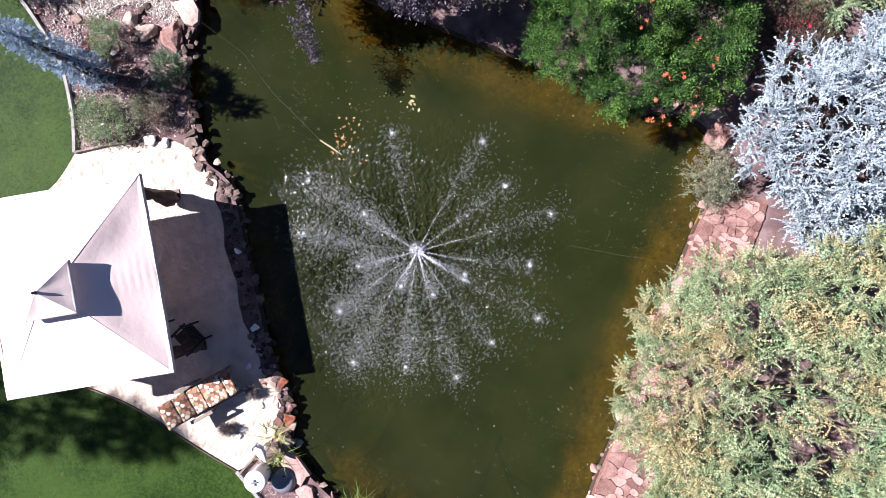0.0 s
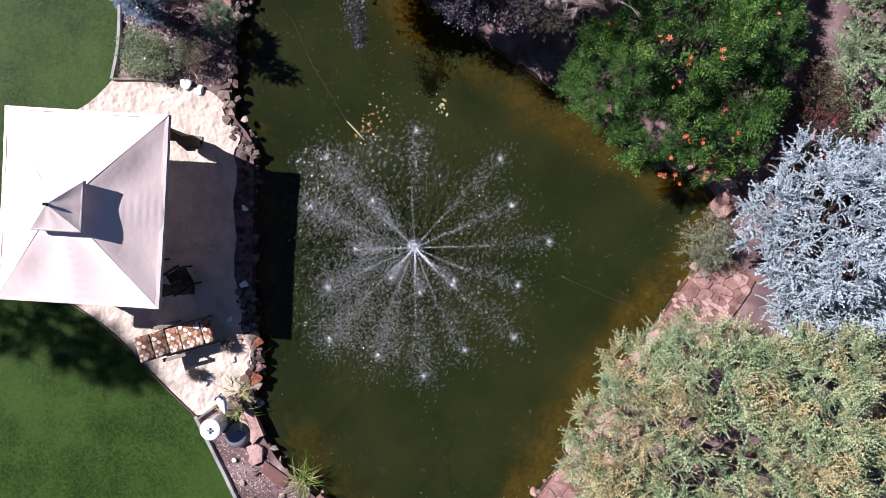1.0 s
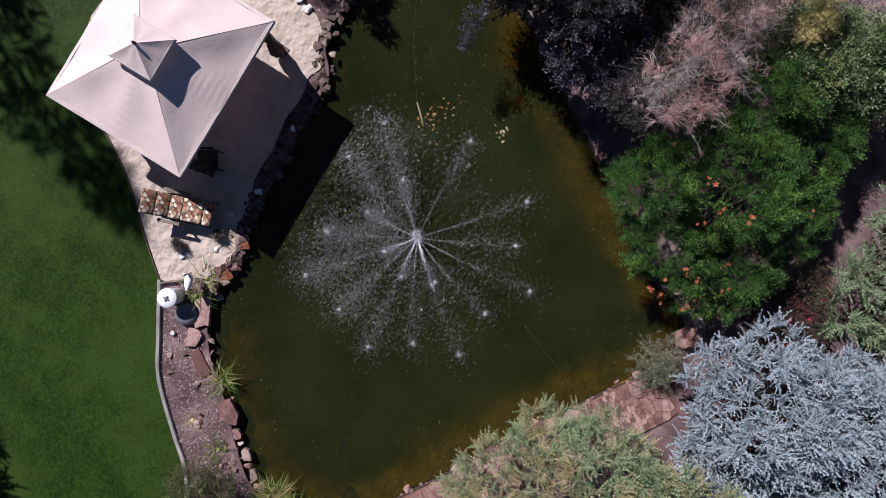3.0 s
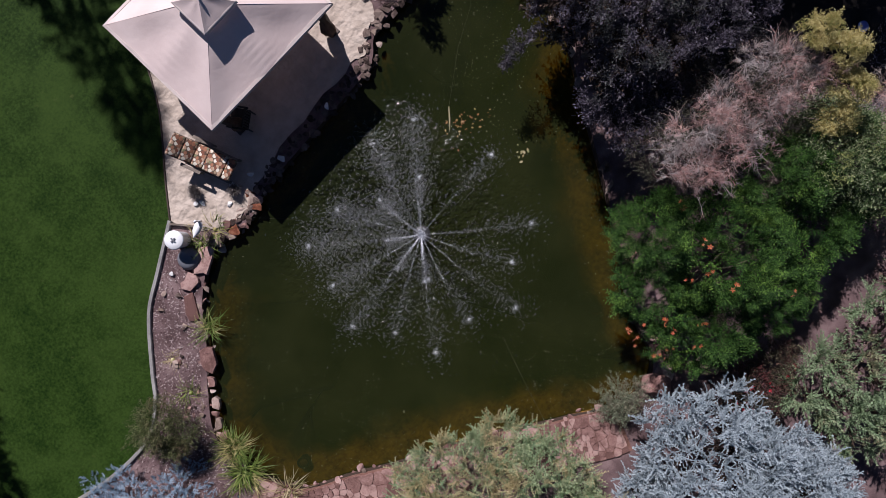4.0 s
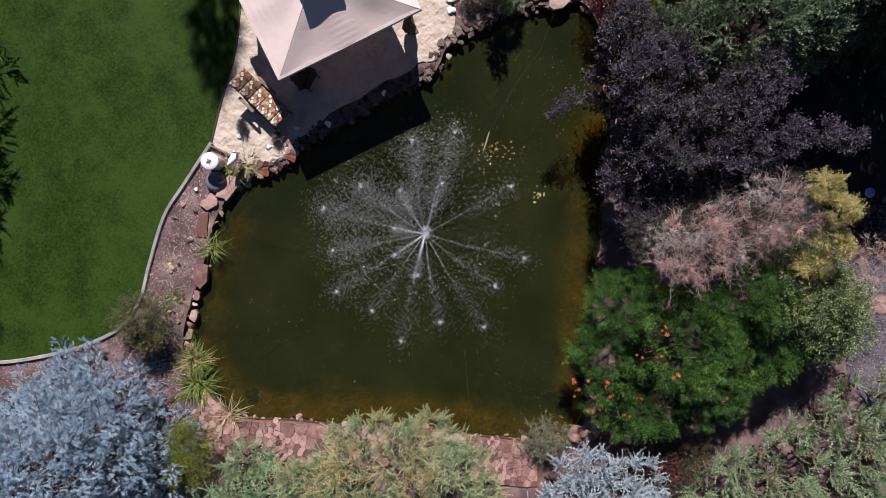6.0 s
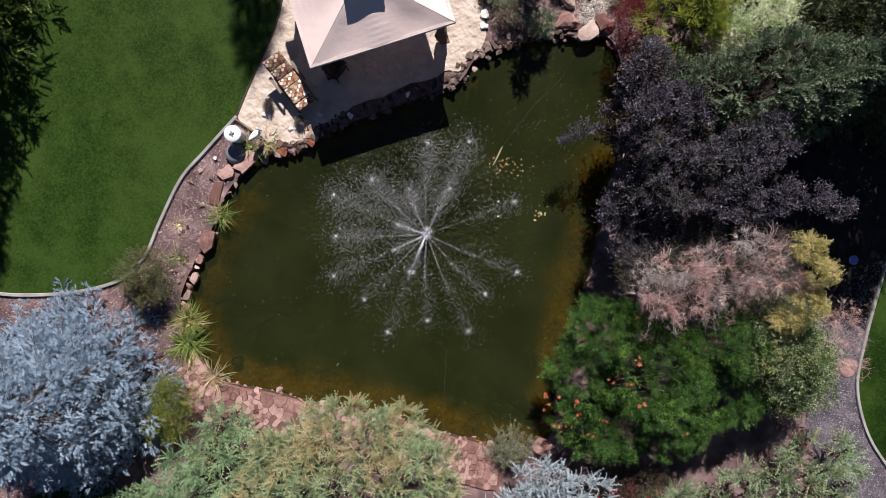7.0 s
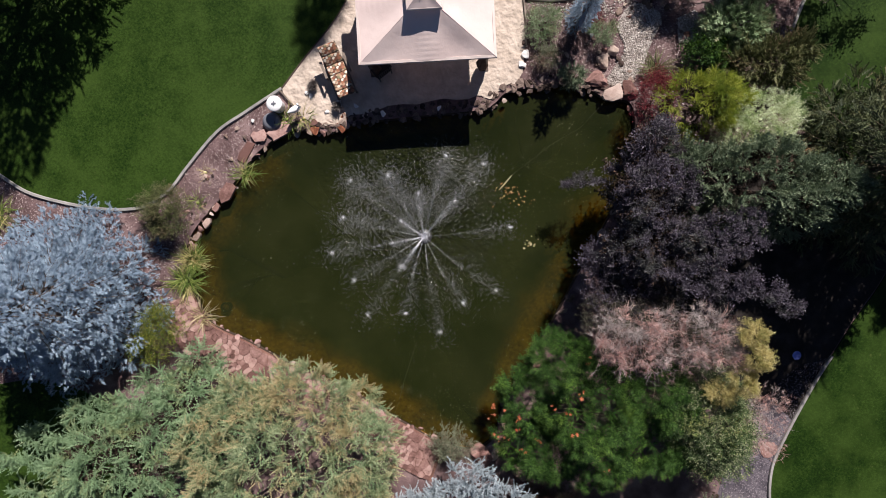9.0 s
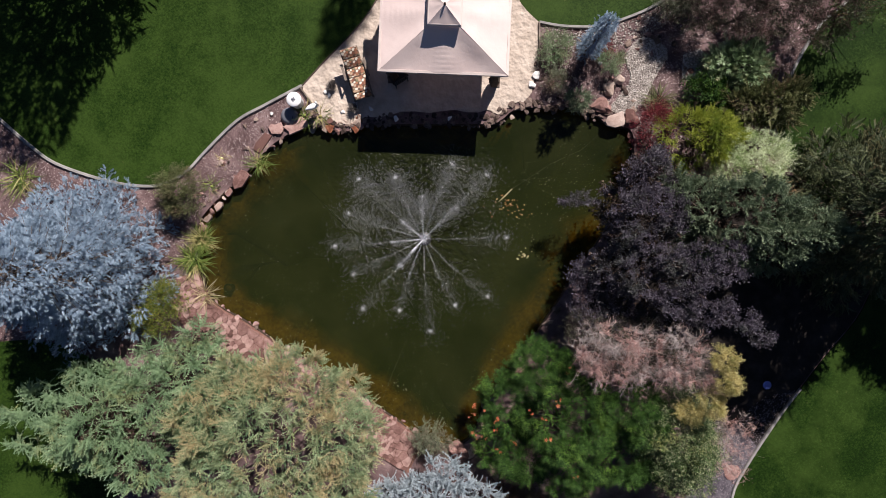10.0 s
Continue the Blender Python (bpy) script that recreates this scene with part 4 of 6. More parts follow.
litter("path_gravel", "dark gravel stones of the path", "gravel", PATH, 15000, T_NUB, (0.02, 0.055), M_GRIT, 0.014)


def turf(name, poly, count, view, row=(1.0, 0.0), pitch=0.55):
    """Mown grass blades, laid to and fro in mown rows."""
    p = sample(poly, count, view)
    n = len(p)
    pos = np.concatenate([p, np.full((n, 1), 0.03)], 1)
    ways = np.stack([rng.normal(0, 0.8, n), rng.normal(0, 0.8, n), rng.uniform(0.15, 0.5, n)], 1)
    side = np.sin((p[:, 0] * row[1] - p[:, 1] * row[0]) * math.pi / pitch + 0.4 * np.sin(p[:, 0] * 0.7))
    ways[:, :2] += 1.0 * np.sign(side)[:, None] * np.array(row)
    t = (np.array([(0, -0.16, 0), (0, 0.16, 0), (1, 0, 0)]), np.array([(0, 1, 2)]))
    return single(name, scatter(name, t, pos, ways, rng.uniform(0.02, 0.045, n), M_BLADE, up=(0, 0, 1)), None, "short mown grass blades of the lawn", "grass", kind="stuff")


turf("grass_west", LAWN_W, 300000, (-15, 1.0, 10, 11), (0.9, -0.43))
turf("grass_south", LAWN_S, 36000, (-15.2, -10.3, -8.9, -3.7))
turf("grass_east", LAWN_E, 130000, (10, -12, 15.5, 10), (0.42, 0.9), 0.5)

# ---- plants ----


def lumpy(lobes, each, small=(0.26, 0.42)):
    """Adds smaller lobes over the upper skin of the given ones, so that the crown breaks into tufts."""
    out = list(lobes)
    for x, y, z, a, b, c in lobes:
        for _ in range(each):
            d = rng.normal(size=3)
            d[2] = abs(d[2]) if rng.random() < 0.8 else d[2]
            d /= np.linalg.norm(d)
            k = rng.uniform(*small)
            out.append((x + d[0] * a * 0.88, y + d[1] * b * 0.88, z + d[2] * c * 0.88, a * k * rng.uniform(0.8, 1.2), b * k * rng.uniform(0.8, 1.2), c * k))
    return out


def lobe_clumps(lobes, count, rough=0.18, floor=0.15):
    """Places and outward ways on the skin of a crown made of several uneven lobes (x, y, z, rx, ry, rz)."""
    L = np.array(lobes, float)
    area = (L[:, 3] * L[:, 4] + L[:, 3] * L[:, 5] + L[:, 4] * L[:, 5])
    which = rng.choice(len(L), count * 3, p=area / area.sum())
    d = rng.normal(size=(count * 3, 3))
    d[:, 2] = np.where(d[:, 2] < -0.2, -d[:, 2], d[:, 2])
    d /= np.linalg.norm(d, axis=1, keepdims=True)
    bumps = np.array([noise.noise(Vector(v * 2.1) + Vector((3.7 * w, 0, 0))) for v, w in zip(d, which)])
    p = L[which, :3] + d * L[which, 3:] * (1 + rough * 1.6 * bumps)[:, None]
    keep = p[:, 2] > floor
    for k in range(len(L)):
        q = np.linalg.norm((p - L[k, :3]) / L[k, 3:], axis=1)
        keep &= (q > 0.8) | (which == k)
    p, d, which = p[keep][:count], d[keep][:count], which[keep][:count]
    nrm = d / L[which, 3:]
    nrm /= np.linalg.norm(nrm, axis=1, keepdims=True)
    return p, nrm, which


def crown(name, lobes, clumps, each, spread, size, template, material, up=0.45, lean=(0, 0, 0), inner=0.3, rough=0.18, flat=None, fuzz=0.45):
    """A crown: clumps of sprigs over the skin of the lobes, with some sprigs further in."""
    p, nrm, which = lobe_clumps(lobes, clumps, rough)
    n = len(p) * each
    base = np.repeat(p, each, 0)
    ways = np.repeat(nrm + rng.normal(scale=0.35, size=nrm.shape), each, 0) + (0, 0, up) + np.asarray(lean) + rng.normal(scale=fuzz, size=(n, 3))
    L = np.array(lobes, float)
    deep = np.repeat(L[which, :3], each, 0)
    pull = np.where(rng.random(n) < inner, rng.uniform(0.08, 0.4, n), rng.uniform(0, 0.06, n))
    pos = base + rng.normal(scale=spread, size=(n, 3)) * (1, 1, 0.7)
    pos = pos * (1 - pull)[:, None] + deep * pull[:, None]
    pos[:, 2] = np.maximum(pos[:, 2], 0.04)
    return scatter(name, template, pos, ways, rng.uniform(*size, n), material, up=flat), p


def tufted(name, lobes, tufts, each, reach, template, material, up=0.25, burst=0.75, rough=0.2, flat=None, droop=0.0, deep=0.55):
    """A crown of separate tufts: in each the sprigs burst out of one point under the skin."""
    p, nrm, which = lobe_clumps(lobes, tufts, rough)
    ways = np.repeat(nrm + rng.normal(scale=0.25, size=nrm.shape), each, 0) + (0, 0, up) + rng.normal(scale=burst, size=(len(p) * each, 3)) * (1, 1, 0.7)
    ways /= np.linalg.norm(ways, axis=1, keepdims=True)
    ways[:, 2] -= droop
    long = np.repeat(rng.uniform(*reach, len(p)), each) * rng.uniform(0.55, 1.15, len(p) * each)
    pos = np.repeat(p - nrm * deep * np.mean(reach), each, 0) + rng.normal(scale=0.03, size=ways.shape)
    pos[:, 2] = np.maximum(pos[:, 2], 0.05)
    return scatter(name, template, pos, ways, long, material, up=flat), p


def tuft_plant(name, at, label, category, lobes, tufts, each, reach, template, material, girth=0.07, group="", lumps=0, small=(0.26, 0.42), core=0.8, core_count=0, core_of=None, wood=None, **more):
    """A shrub or tree of separate tufts over dead inner twigs, dark to paint shaded gaps."""
    home = thing(name, (*at, 0), label, category, group)
    me, tips = tufted("crown", lumpy(lobes, lumps, small) if lumps else lobes, tufts, each, reach, template, material, **more)
    limbs(home, lobes, tips, 0.75 * max(l[2] + 0.6 * l[5] for l in lobes), girth, wood or M_BARK)
    part("crown", me, None, home)
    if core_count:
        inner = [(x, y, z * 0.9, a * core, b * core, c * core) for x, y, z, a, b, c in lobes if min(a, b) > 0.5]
        tagged(part("gap_core", tufted("gap_core", inner, core_count, 7, (0.25, 0.5), T_FEATHER if core_of else T_STRING, core_of or M_SHADE_DEADWOOD)[0], None, home, "tangle of inner twigs that darkens the gaps"), kind="stuff")
    return home


def limbs(home, lobes, tips, height, girth, material, count=9):
    """A tapered trunk and limbs that reach into the crown, each a part."""
    mid = np.array(lobes, float)[:, :3].mean(0)
    top = np.array([mid[0], mid[1], height])
    t = np.linspace(0, 1, 6)[:, None]
    trunk = top * t + np.concatenate([0.06 * np.sin(t * 7), 0.06 * np.cos(t * 5) - 0.06, 0 * t], 1)
    part("trunk" if height > 1.2 else "stem", tubes("trunk", [(trunk, girth * (1 - 0.75 * t[:, 0]))], material), None, home)
    for k in rng.choice(len(tips), min(count, len(tips)), replace=False):
        a = trunk[1] * 0.4 + trunk[rng.integers(1, 4)] * 0.6
        b = a + (tips[k] - a) * 0.88
        s = np.linspace(0, 1, 5)[:, None]
        bend = np.array([0, 0, 0.1 * np.linalg.norm(b - a)])
        part("limb", tubes("limb", [(a * (1 - s) + b * s + bend * (s * (1 - s)) * 2, girth * 0.36 * (1 - 0.85 * s[:, 0]))], material), None, home)


def plant(name, at, label, category, lobes, clumps, each, spread, size, template, material, girth=0.07, height=None, wood=None, group="", lumps=0, small=(0.26, 0.42), **more):
    """A tree or shrub at a place; lobes are about its foot."""
    home = thing(name, (*at, 0), label, category, group)
    me, tips = crown("crown", lumpy(lobes, lumps, small) if lumps else lobes, clumps, each, spread, size, template, material, **more)
    tall = height or 0.75 * max(l[2] + 0.6 * l[5] for l in lobes)
    limbs(home, lobes, tips, tall, girth, wood or M_BARK)
    part("crown", me, None, home)
    return home


def conifer(name, at, label, height, reach, sprig, material, whorls, arms, template=T_SPRUCE, droop=0.12, gap=1.0, power=0.75, foot=0.25, group=""):
    """A spruce: whorls of drooping branches whose side twigs end in stubby fans of needles."""
    home = thing(name, (*at, 0), label, "conifer", group)
    pos, ways, paths = [], [], []

    def fan(p, way, count):
        for _ in range(count):
            pos.append(p + rng.normal(scale=0.05, size=3))
            ways.append(way + rng.normal(scale=0.42, size=3) + (0, 0, 0.12))

    for w in range(whorls):
        z = foot + (height - foot) * (w + rng.uniform(-0.35, 0.35)) / whorls
        length = reach * max(0.0, 1 - max(0.0, z - foot) / (height - foot)) ** power + 0.1
        for a in np.linspace(0, 2 * math.pi, arms, endpoint=False) + rng.uniform(0, 6.3) + rng.normal(0, 0.2, arms):
            r = length * rng.uniform(0.76, 1.02)
            out = np.array([math.cos(a), math.sin(a), 0.0])
            side = np.array([-math.sin(a), math.cos(a), 0.0])
            rise = rng.uniform(0.05, 0.4) if z > 0.7 * height else rng.uniform(-0.1, 0.15)
            spine = lambda s: np.array([0, 0, max(z, 0.15)]) + out * r * s + np.array([0, 0, r * (rise * s - droop * s * s * 1.6 + 0.12 * s ** 4)])
            paths.append(([spine(s) for s in (0, 0.35, 0.7, 1.0)], [0.004 + 0.009 * r, 0.003 + 0.007 * r, 0.009, 0.004]))
            for s in np.arange(0.35, 1.0, gap * 0.2 / max(r, 0.4)):
                for k in (-1, 1):
                    if rng.random() < 0.1:
                        continue
                    twig = 0.5 * r * (1.08 - s) * rng.uniform(0.5, 1.25) + 0.06
                    way = out * rng.uniform(0.5, 1.0) + side * k * rng.uniform(0.5, 1.0) + np.array([0, 0, rng.uniform(-0.15, 0.25)])
                    way /= np.linalg.norm(way)
                    start = spine(s + rng.uniform(-0.04, 0.04))
                    for u in np.arange(twig, 0.05, -sprig * 1.05):
                        fan(start + way * u, way, 4 if u > twig - 0.01 else 2)
            fan(spine(0.97), out, 6)
    for s in np.linspace(0.8, 1.0, 7):
        fan(np.array([0, 0, height * s]), np.array([0, 0, 0.9]), 7)
    pos, ways = np.array(pos), np.array(ways)
    pos[:, 2] = np.maximum(pos[:, 2], 0.05)
    part("trunk", tubes("trunk", [(np.array([(0, 0, 0), (0.02, 0, height * 0.4), (0, 0.02, height * 0.97)]), (0.14, 0.09, 0.015))], M_BARK), None, home)
    tagged(part("branchwork", tubes("branchwork", paths, M_BARK, 4), None, home), kind="stuff")
    part("crown", scatter("crown", template, pos, ways, rng.uniform(sprig * 0.8, sprig * 1.3, len(pos)), material), None, home)
    return home


# blue spruce, silver juniper and the junipers on the south bank
conifer("blue_spruce", (-10.6, -1.3), "broad blue spruce with frosted blue-grey needles", 4.5, 2.95, 0.13, M_BLUESPRUCE, 15, 13, T_FROST, droop=0.16, power=0.6, gap=1.3)
# core_of: darker green sprays inside put shade into the gaps between tufts
tuft_plant("juniper", (-3.95, -6.15), "large grey-green juniper with tan patches overhanging the bank", "juniper",
      [(-0.2, -0.2, 1.5, 2.46, 2.46, 2.03), (1.5, -0.1, 1.2, 1.44, 1.71, 1.6), (0.4, 1.4, 1.2, 1.5, 1.23, 1.5), (-1.6, 0.6, 1.2, 1.6, 1.82, 1.39), (0.8, -1.7, 1.3, 2.03, 1.6, 1.6), (-1.6, -1.6, 1.2, 1.93, 1.71, 1.5), (2.0, -3.2, 1.0, 1.1, 1.0, 1.0), (-0.1, 1.9, 1.1, 1.2, 0.9, 1.0), (1.7, 1.2, 1.0, 0.9, 0.9, 0.9), (0.7, -0.9, 2.3, 0.95, 0.9, 0.9), (-1.5, 1.6, 0.8, 1.0, 0.7, 0.7)],
      1450, 10, (0.2, 0.36), T_BRUSH, M_JUNIPER, 0.12, lumps=11, small=(0.2, 0.4), core=0.9, core_count=480, core_of=M_JUNGREEN, burst=0.8, deep=0.65)
tuft_plant("green_juniper", (-6.9, -4.6), "soft green juniper beside the flagstones", "juniper",
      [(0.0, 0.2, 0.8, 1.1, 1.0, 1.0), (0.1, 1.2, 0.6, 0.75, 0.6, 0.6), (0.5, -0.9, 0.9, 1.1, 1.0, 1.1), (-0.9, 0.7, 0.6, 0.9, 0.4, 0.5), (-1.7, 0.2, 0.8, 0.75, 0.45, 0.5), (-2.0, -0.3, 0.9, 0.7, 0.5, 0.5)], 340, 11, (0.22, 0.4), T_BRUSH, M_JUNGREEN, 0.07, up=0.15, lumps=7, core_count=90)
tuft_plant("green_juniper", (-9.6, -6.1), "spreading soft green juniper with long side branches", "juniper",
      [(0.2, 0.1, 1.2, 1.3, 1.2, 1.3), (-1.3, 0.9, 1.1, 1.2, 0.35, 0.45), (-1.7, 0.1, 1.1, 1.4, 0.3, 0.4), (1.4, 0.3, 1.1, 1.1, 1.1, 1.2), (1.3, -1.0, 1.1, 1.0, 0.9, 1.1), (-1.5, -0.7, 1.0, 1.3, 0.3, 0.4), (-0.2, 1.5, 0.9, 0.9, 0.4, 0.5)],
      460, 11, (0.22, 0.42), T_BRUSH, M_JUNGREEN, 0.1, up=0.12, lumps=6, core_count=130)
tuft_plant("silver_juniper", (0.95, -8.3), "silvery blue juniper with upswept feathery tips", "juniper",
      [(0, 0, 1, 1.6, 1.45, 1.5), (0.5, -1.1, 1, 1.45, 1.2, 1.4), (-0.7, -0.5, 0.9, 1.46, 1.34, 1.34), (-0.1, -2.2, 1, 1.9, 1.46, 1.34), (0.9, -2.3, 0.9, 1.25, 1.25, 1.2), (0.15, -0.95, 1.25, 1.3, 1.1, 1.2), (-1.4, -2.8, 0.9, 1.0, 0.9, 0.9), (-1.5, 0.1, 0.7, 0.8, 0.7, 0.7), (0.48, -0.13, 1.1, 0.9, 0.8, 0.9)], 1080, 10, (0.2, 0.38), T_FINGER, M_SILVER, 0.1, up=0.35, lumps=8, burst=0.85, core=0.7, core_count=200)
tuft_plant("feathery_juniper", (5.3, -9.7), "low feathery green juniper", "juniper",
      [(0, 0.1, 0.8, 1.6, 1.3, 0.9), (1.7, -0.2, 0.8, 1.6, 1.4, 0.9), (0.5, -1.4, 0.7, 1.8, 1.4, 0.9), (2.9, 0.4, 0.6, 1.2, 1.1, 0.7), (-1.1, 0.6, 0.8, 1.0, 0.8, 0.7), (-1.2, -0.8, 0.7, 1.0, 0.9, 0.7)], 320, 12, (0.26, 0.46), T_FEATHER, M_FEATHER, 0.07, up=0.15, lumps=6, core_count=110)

# the east bank thicket
VINE = [(-0.2, 1.35, 1.2, 0.95, 0.95, 1.2), (-1.1, 0.3, 1.0, 0.85, 1.0, 1.0), (-1.3, -0.7, 0.9, 0.75, 0.9, 0.95), (-0.6, -1.15, 1.0, 1.0, 0.7, 1.0), (0.6, 0.1, 1.6, 1.3, 1.3, 1.1), (1.0, -1.2, 1.0, 1.3, 0.9, 0.9), (2.2, -0.9, 1.0, 1.3, 1.1, 0.9), (3.2, -1.1, 0.9, 1.0, 0.7, 0.8), (2.6, 0.4, 1.4, 0.9, 0.9, 1.1)]
vine = tuft_plant("trumpet_vine", (3.9, -5.2), "dense green trumpet vine thicket with orange flowers", "shrub",
      VINE, 980, 14, (0.14, 0.26), T_FROND, M_VINE, 0.06, up=0.3, rough=0.27, lumps=8, small=(0.2, 0.4), flat=(0, 0, 1), burst=0.8, droop=0.1, core=0.9, core_count=260, core_of=M_VINE)
plant("broadleaf_shrub", (7.6, -5.3), "green shrub with pale flecked leaves", "shrub",
      [(0, 0, 1.2, 1.1, 1.2, 1.2), (0.5, -1.0, 0.9, 1.0, 0.9, 1.0)], 330, 15, 0.12, (0.13, 0.24), T_LEAF, leafage("flecked_leaves", (0.03, 0.055, 0.02), (0.10, 0.16, 0.055), (0.46, 0.49, 0.30), (0.30, 0.33, 0.11), 1.4, 0.66), 0.06, up=0.3, lumps=6)
tuft_plant("golden_shrub", (7.65, -3.3), "tall shrub with golden yellow leaves", "shrub",
      [(0.6, 0.5, 3.1, 0.3, 0.35, 0.4), (0.75, -0.1, 3.0, 0.28, 0.35, 0.5), (0.55, -0.8, 2.6, 0.35, 0.4, 0.6), (0.1, -1.2, 2.3, 0.4, 0.35, 0.5)], 360, 10, (0.1, 0.19), T_SMALL, M_GOLD, 0.06, up=0.3, lumps=3)
tuft_plant("purple_plum", (5.9, 0.2), "purple-leaved plum tree leaning over the water", "tree",
      [(-0.1, 1.07, 1.3, 0.72, 0.72, 0.6), (0.2, 0.6, 2.4, 0.95, 0.95, 0.9), (0.4, 1.9, 2.2, 0.6, 0.7, 0.7), (-1.16, 1.18, 1.2, 0.58, 0.22, 0.22), (-0.1, -0.6, 2.2, 0.8, 0.75, 0.8), (-0.6, -1.1, 2.0, 0.5, 0.5, 0.5), (0.4, -1.1, 2.4, 0.7, 0.6, 0.6), (0.8, 0.8, 2.5, 0.6, 0.65, 0.6), (-1.1, -1.0, 1.7, 0.5, 0.5, 0.5), (-0.9, -1.8, 1.6, 0.5, 0.6, 0.5), (0.0, -2.0, 1.7, 0.8, 0.5, 0.5), (1.5, -2.3, 2.1, 0.7, 0.5, 0.4),
       (1.0, -0.4, 3.0, 0.5, 0.34, 0.35), (1.7, -0.3, 3.05, 0.55, 0.34, 0.35), (2.4, -0.1, 3.05, 0.5, 0.28, 0.3), (1.4, -0.95, 3.0, 0.5, 0.32, 0.35), (2.1, -0.8, 3.05, 0.5, 0.28, 0.3), (2.7, -0.7, 3.0, 0.36, 0.2, 0.25), (1.3, -1.55, 2.9, 0.6, 0.4, 0.4), (2.1, -1.7, 3.0, 0.55, 0.35, 0.35), (2.9, -2.0, 3.0, 0.45, 0.28, 0.3), (3.4, -2.4, 2.9, 0.3, 0.25, 0.25)],
      900, 11, (0.15, 0.25), T_LEAF, M_PLUM, 0.1, up=0.3, lumps=4, burst=0.8, core=0.9, core_count=240)
tuft_plant("pine", (8.5, 0.95), "dark green pine with upturned shoots", "conifer",
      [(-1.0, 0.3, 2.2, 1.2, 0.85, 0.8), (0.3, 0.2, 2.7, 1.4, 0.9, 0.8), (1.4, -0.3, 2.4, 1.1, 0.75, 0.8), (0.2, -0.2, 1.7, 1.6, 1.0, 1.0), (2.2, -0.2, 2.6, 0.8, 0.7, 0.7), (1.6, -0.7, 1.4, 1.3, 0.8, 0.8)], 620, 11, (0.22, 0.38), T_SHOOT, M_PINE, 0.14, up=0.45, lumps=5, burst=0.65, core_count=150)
conifer("dark_spruce", (13.0, 1.3), "dark green spruce with browning inner twigs", 6.8, 2.8, 0.3, M_DARKPINE, 15, 13, T_PLUME, 0.12, 1.5, power=0.7)
# unseen tree, added to carry the shade across the east lawn
conifer("shade_spruce", (17.4, 3.2), "unseen dark green spruce added to shade the east lawn", 6.2, 2.9, 0.55, M_DARKPINE, 10, 10, T_PINE, 0.12, 3.0, power=0.4)


def bare_shrub(name, at, label, spots, material, fine_count=160, leaves=None):
    """A shrub of bare, tangled, forking twigs."""
    home = thing(name, (*at, 0), label, "shrub")
    fine = []
    for (x, y, z, r) in spots:
        tip = np.array([x, y, z])
        s = np.linspace(0, 1, 6)[:, None]
        stem = tip * s + np.array([0, 0, 0.3 * z]) * (s * (1 - s)) + np.concatenate([0.12 * np.sin(5 * s + x), 0.12 * np.cos(4 * s + y) - 0.12, 0 * s], 1) * s
        part("stem", tubes("stem", [(stem, 0.03 * (1 - 0.8 * s[:, 0]))], M_GREYBARK), None, home)
        for _ in range(fine_count):
            d = rng.normal(size=3) * (1, 1, 0.55) + (0, 0, 0.1)
            d /= np.linalg.norm(d)
            ln = r * rng.uniform(0.2, 0.55)
            start = stem[rng.integers(3, 6)] + rng.normal(scale=0.42 * r, size=3) * (1, 1, 0.6)
            bend = rng.normal(scale=0.6 * ln, size=3)
            u = np.linspace(0, 1, 6)[:, None]
            line = start + d * ln * u + bend * u * u
            fine.append((line, 0.0033 * (1 - 0.7 * u[:, 0]) + 0.0012))
            for _ in range(5):
                k = rng.uniform(0.25, 0.95)
                b = start + d * ln * k + bend * k * k
                e = d * 0.5 + rng.normal(scale=0.7, size=3)
                e *= ln * rng.uniform(0.16, 0.4) / np.linalg.norm(e)
                v = np.linspace(0, 1, 3)[:, None]
                fine.append((b + e * v + rng.normal(scale=0.04, size=3) * v * v, 0.0027 * (1 - 0.6 * v[:, 0]) + 0.0012))
    if leaves:
        low = [(x, y, z * 0.62, r, r, 0.5) for x, y, z, r in spots]
        part("crown", crown("crown", low, 240, 12, 0.13, (0.12, 0.2), T_SMALL, leaves, rough=0.3)[0], None, home, "sparse dull green leaves below the bare wood")
    tagged(part("brushwood", tubes("brushwood", fine, material, 3), None, home), kind="stuff")
    fans = [(x, y, z - 0.15, r, r, r * 0.6) for x, y, z, r in spots]
    tagged(part("brush", tufted("brush", fans, 22 * len(spots), 3, (0.14, 0.52), T_TWIGS, material, up=0.15, burst=1.3, rough=0.35, deep=0.3)[0], None, home), kind="stuff")
    return home


bare_shrub("smoke_bush", (5.75, -2.8), "leafless pinkish brown twiggy bush", [(-0.95, 0.5, 3.0, 0.4), (-0.95, -0.1, 3.2, 0.46), (-0.6, -0.5, 3.0, 0.36), (-0.15, 0.35, 3.3, 0.4), (-0.05, -0.45, 3.1, 0.42), (0.45, -0.6, 2.8, 0.36), (0.55, 0.3, 3.0, 0.4), (1.05, -0.3, 3.2, 0.36), (1.25, 0.4, 3.3, 0.44), (1.75, 0.1, 3.2, 0.38), (2.0, -0.4, 3.1, 0.42), (1.5, -0.65, 2.8, 0.36)], M_TWIG, 70, M_DULL)
bare_shrub("dry_shrub", (9.3, -5.75), "low dark twiggy shrub beside the path", [(0, 0, 1.4, 0.7), (0.4, 0.5, 1.2, 0.6), (0.3, -0.6, 1.1, 0.6)], M_TWIG, 60)

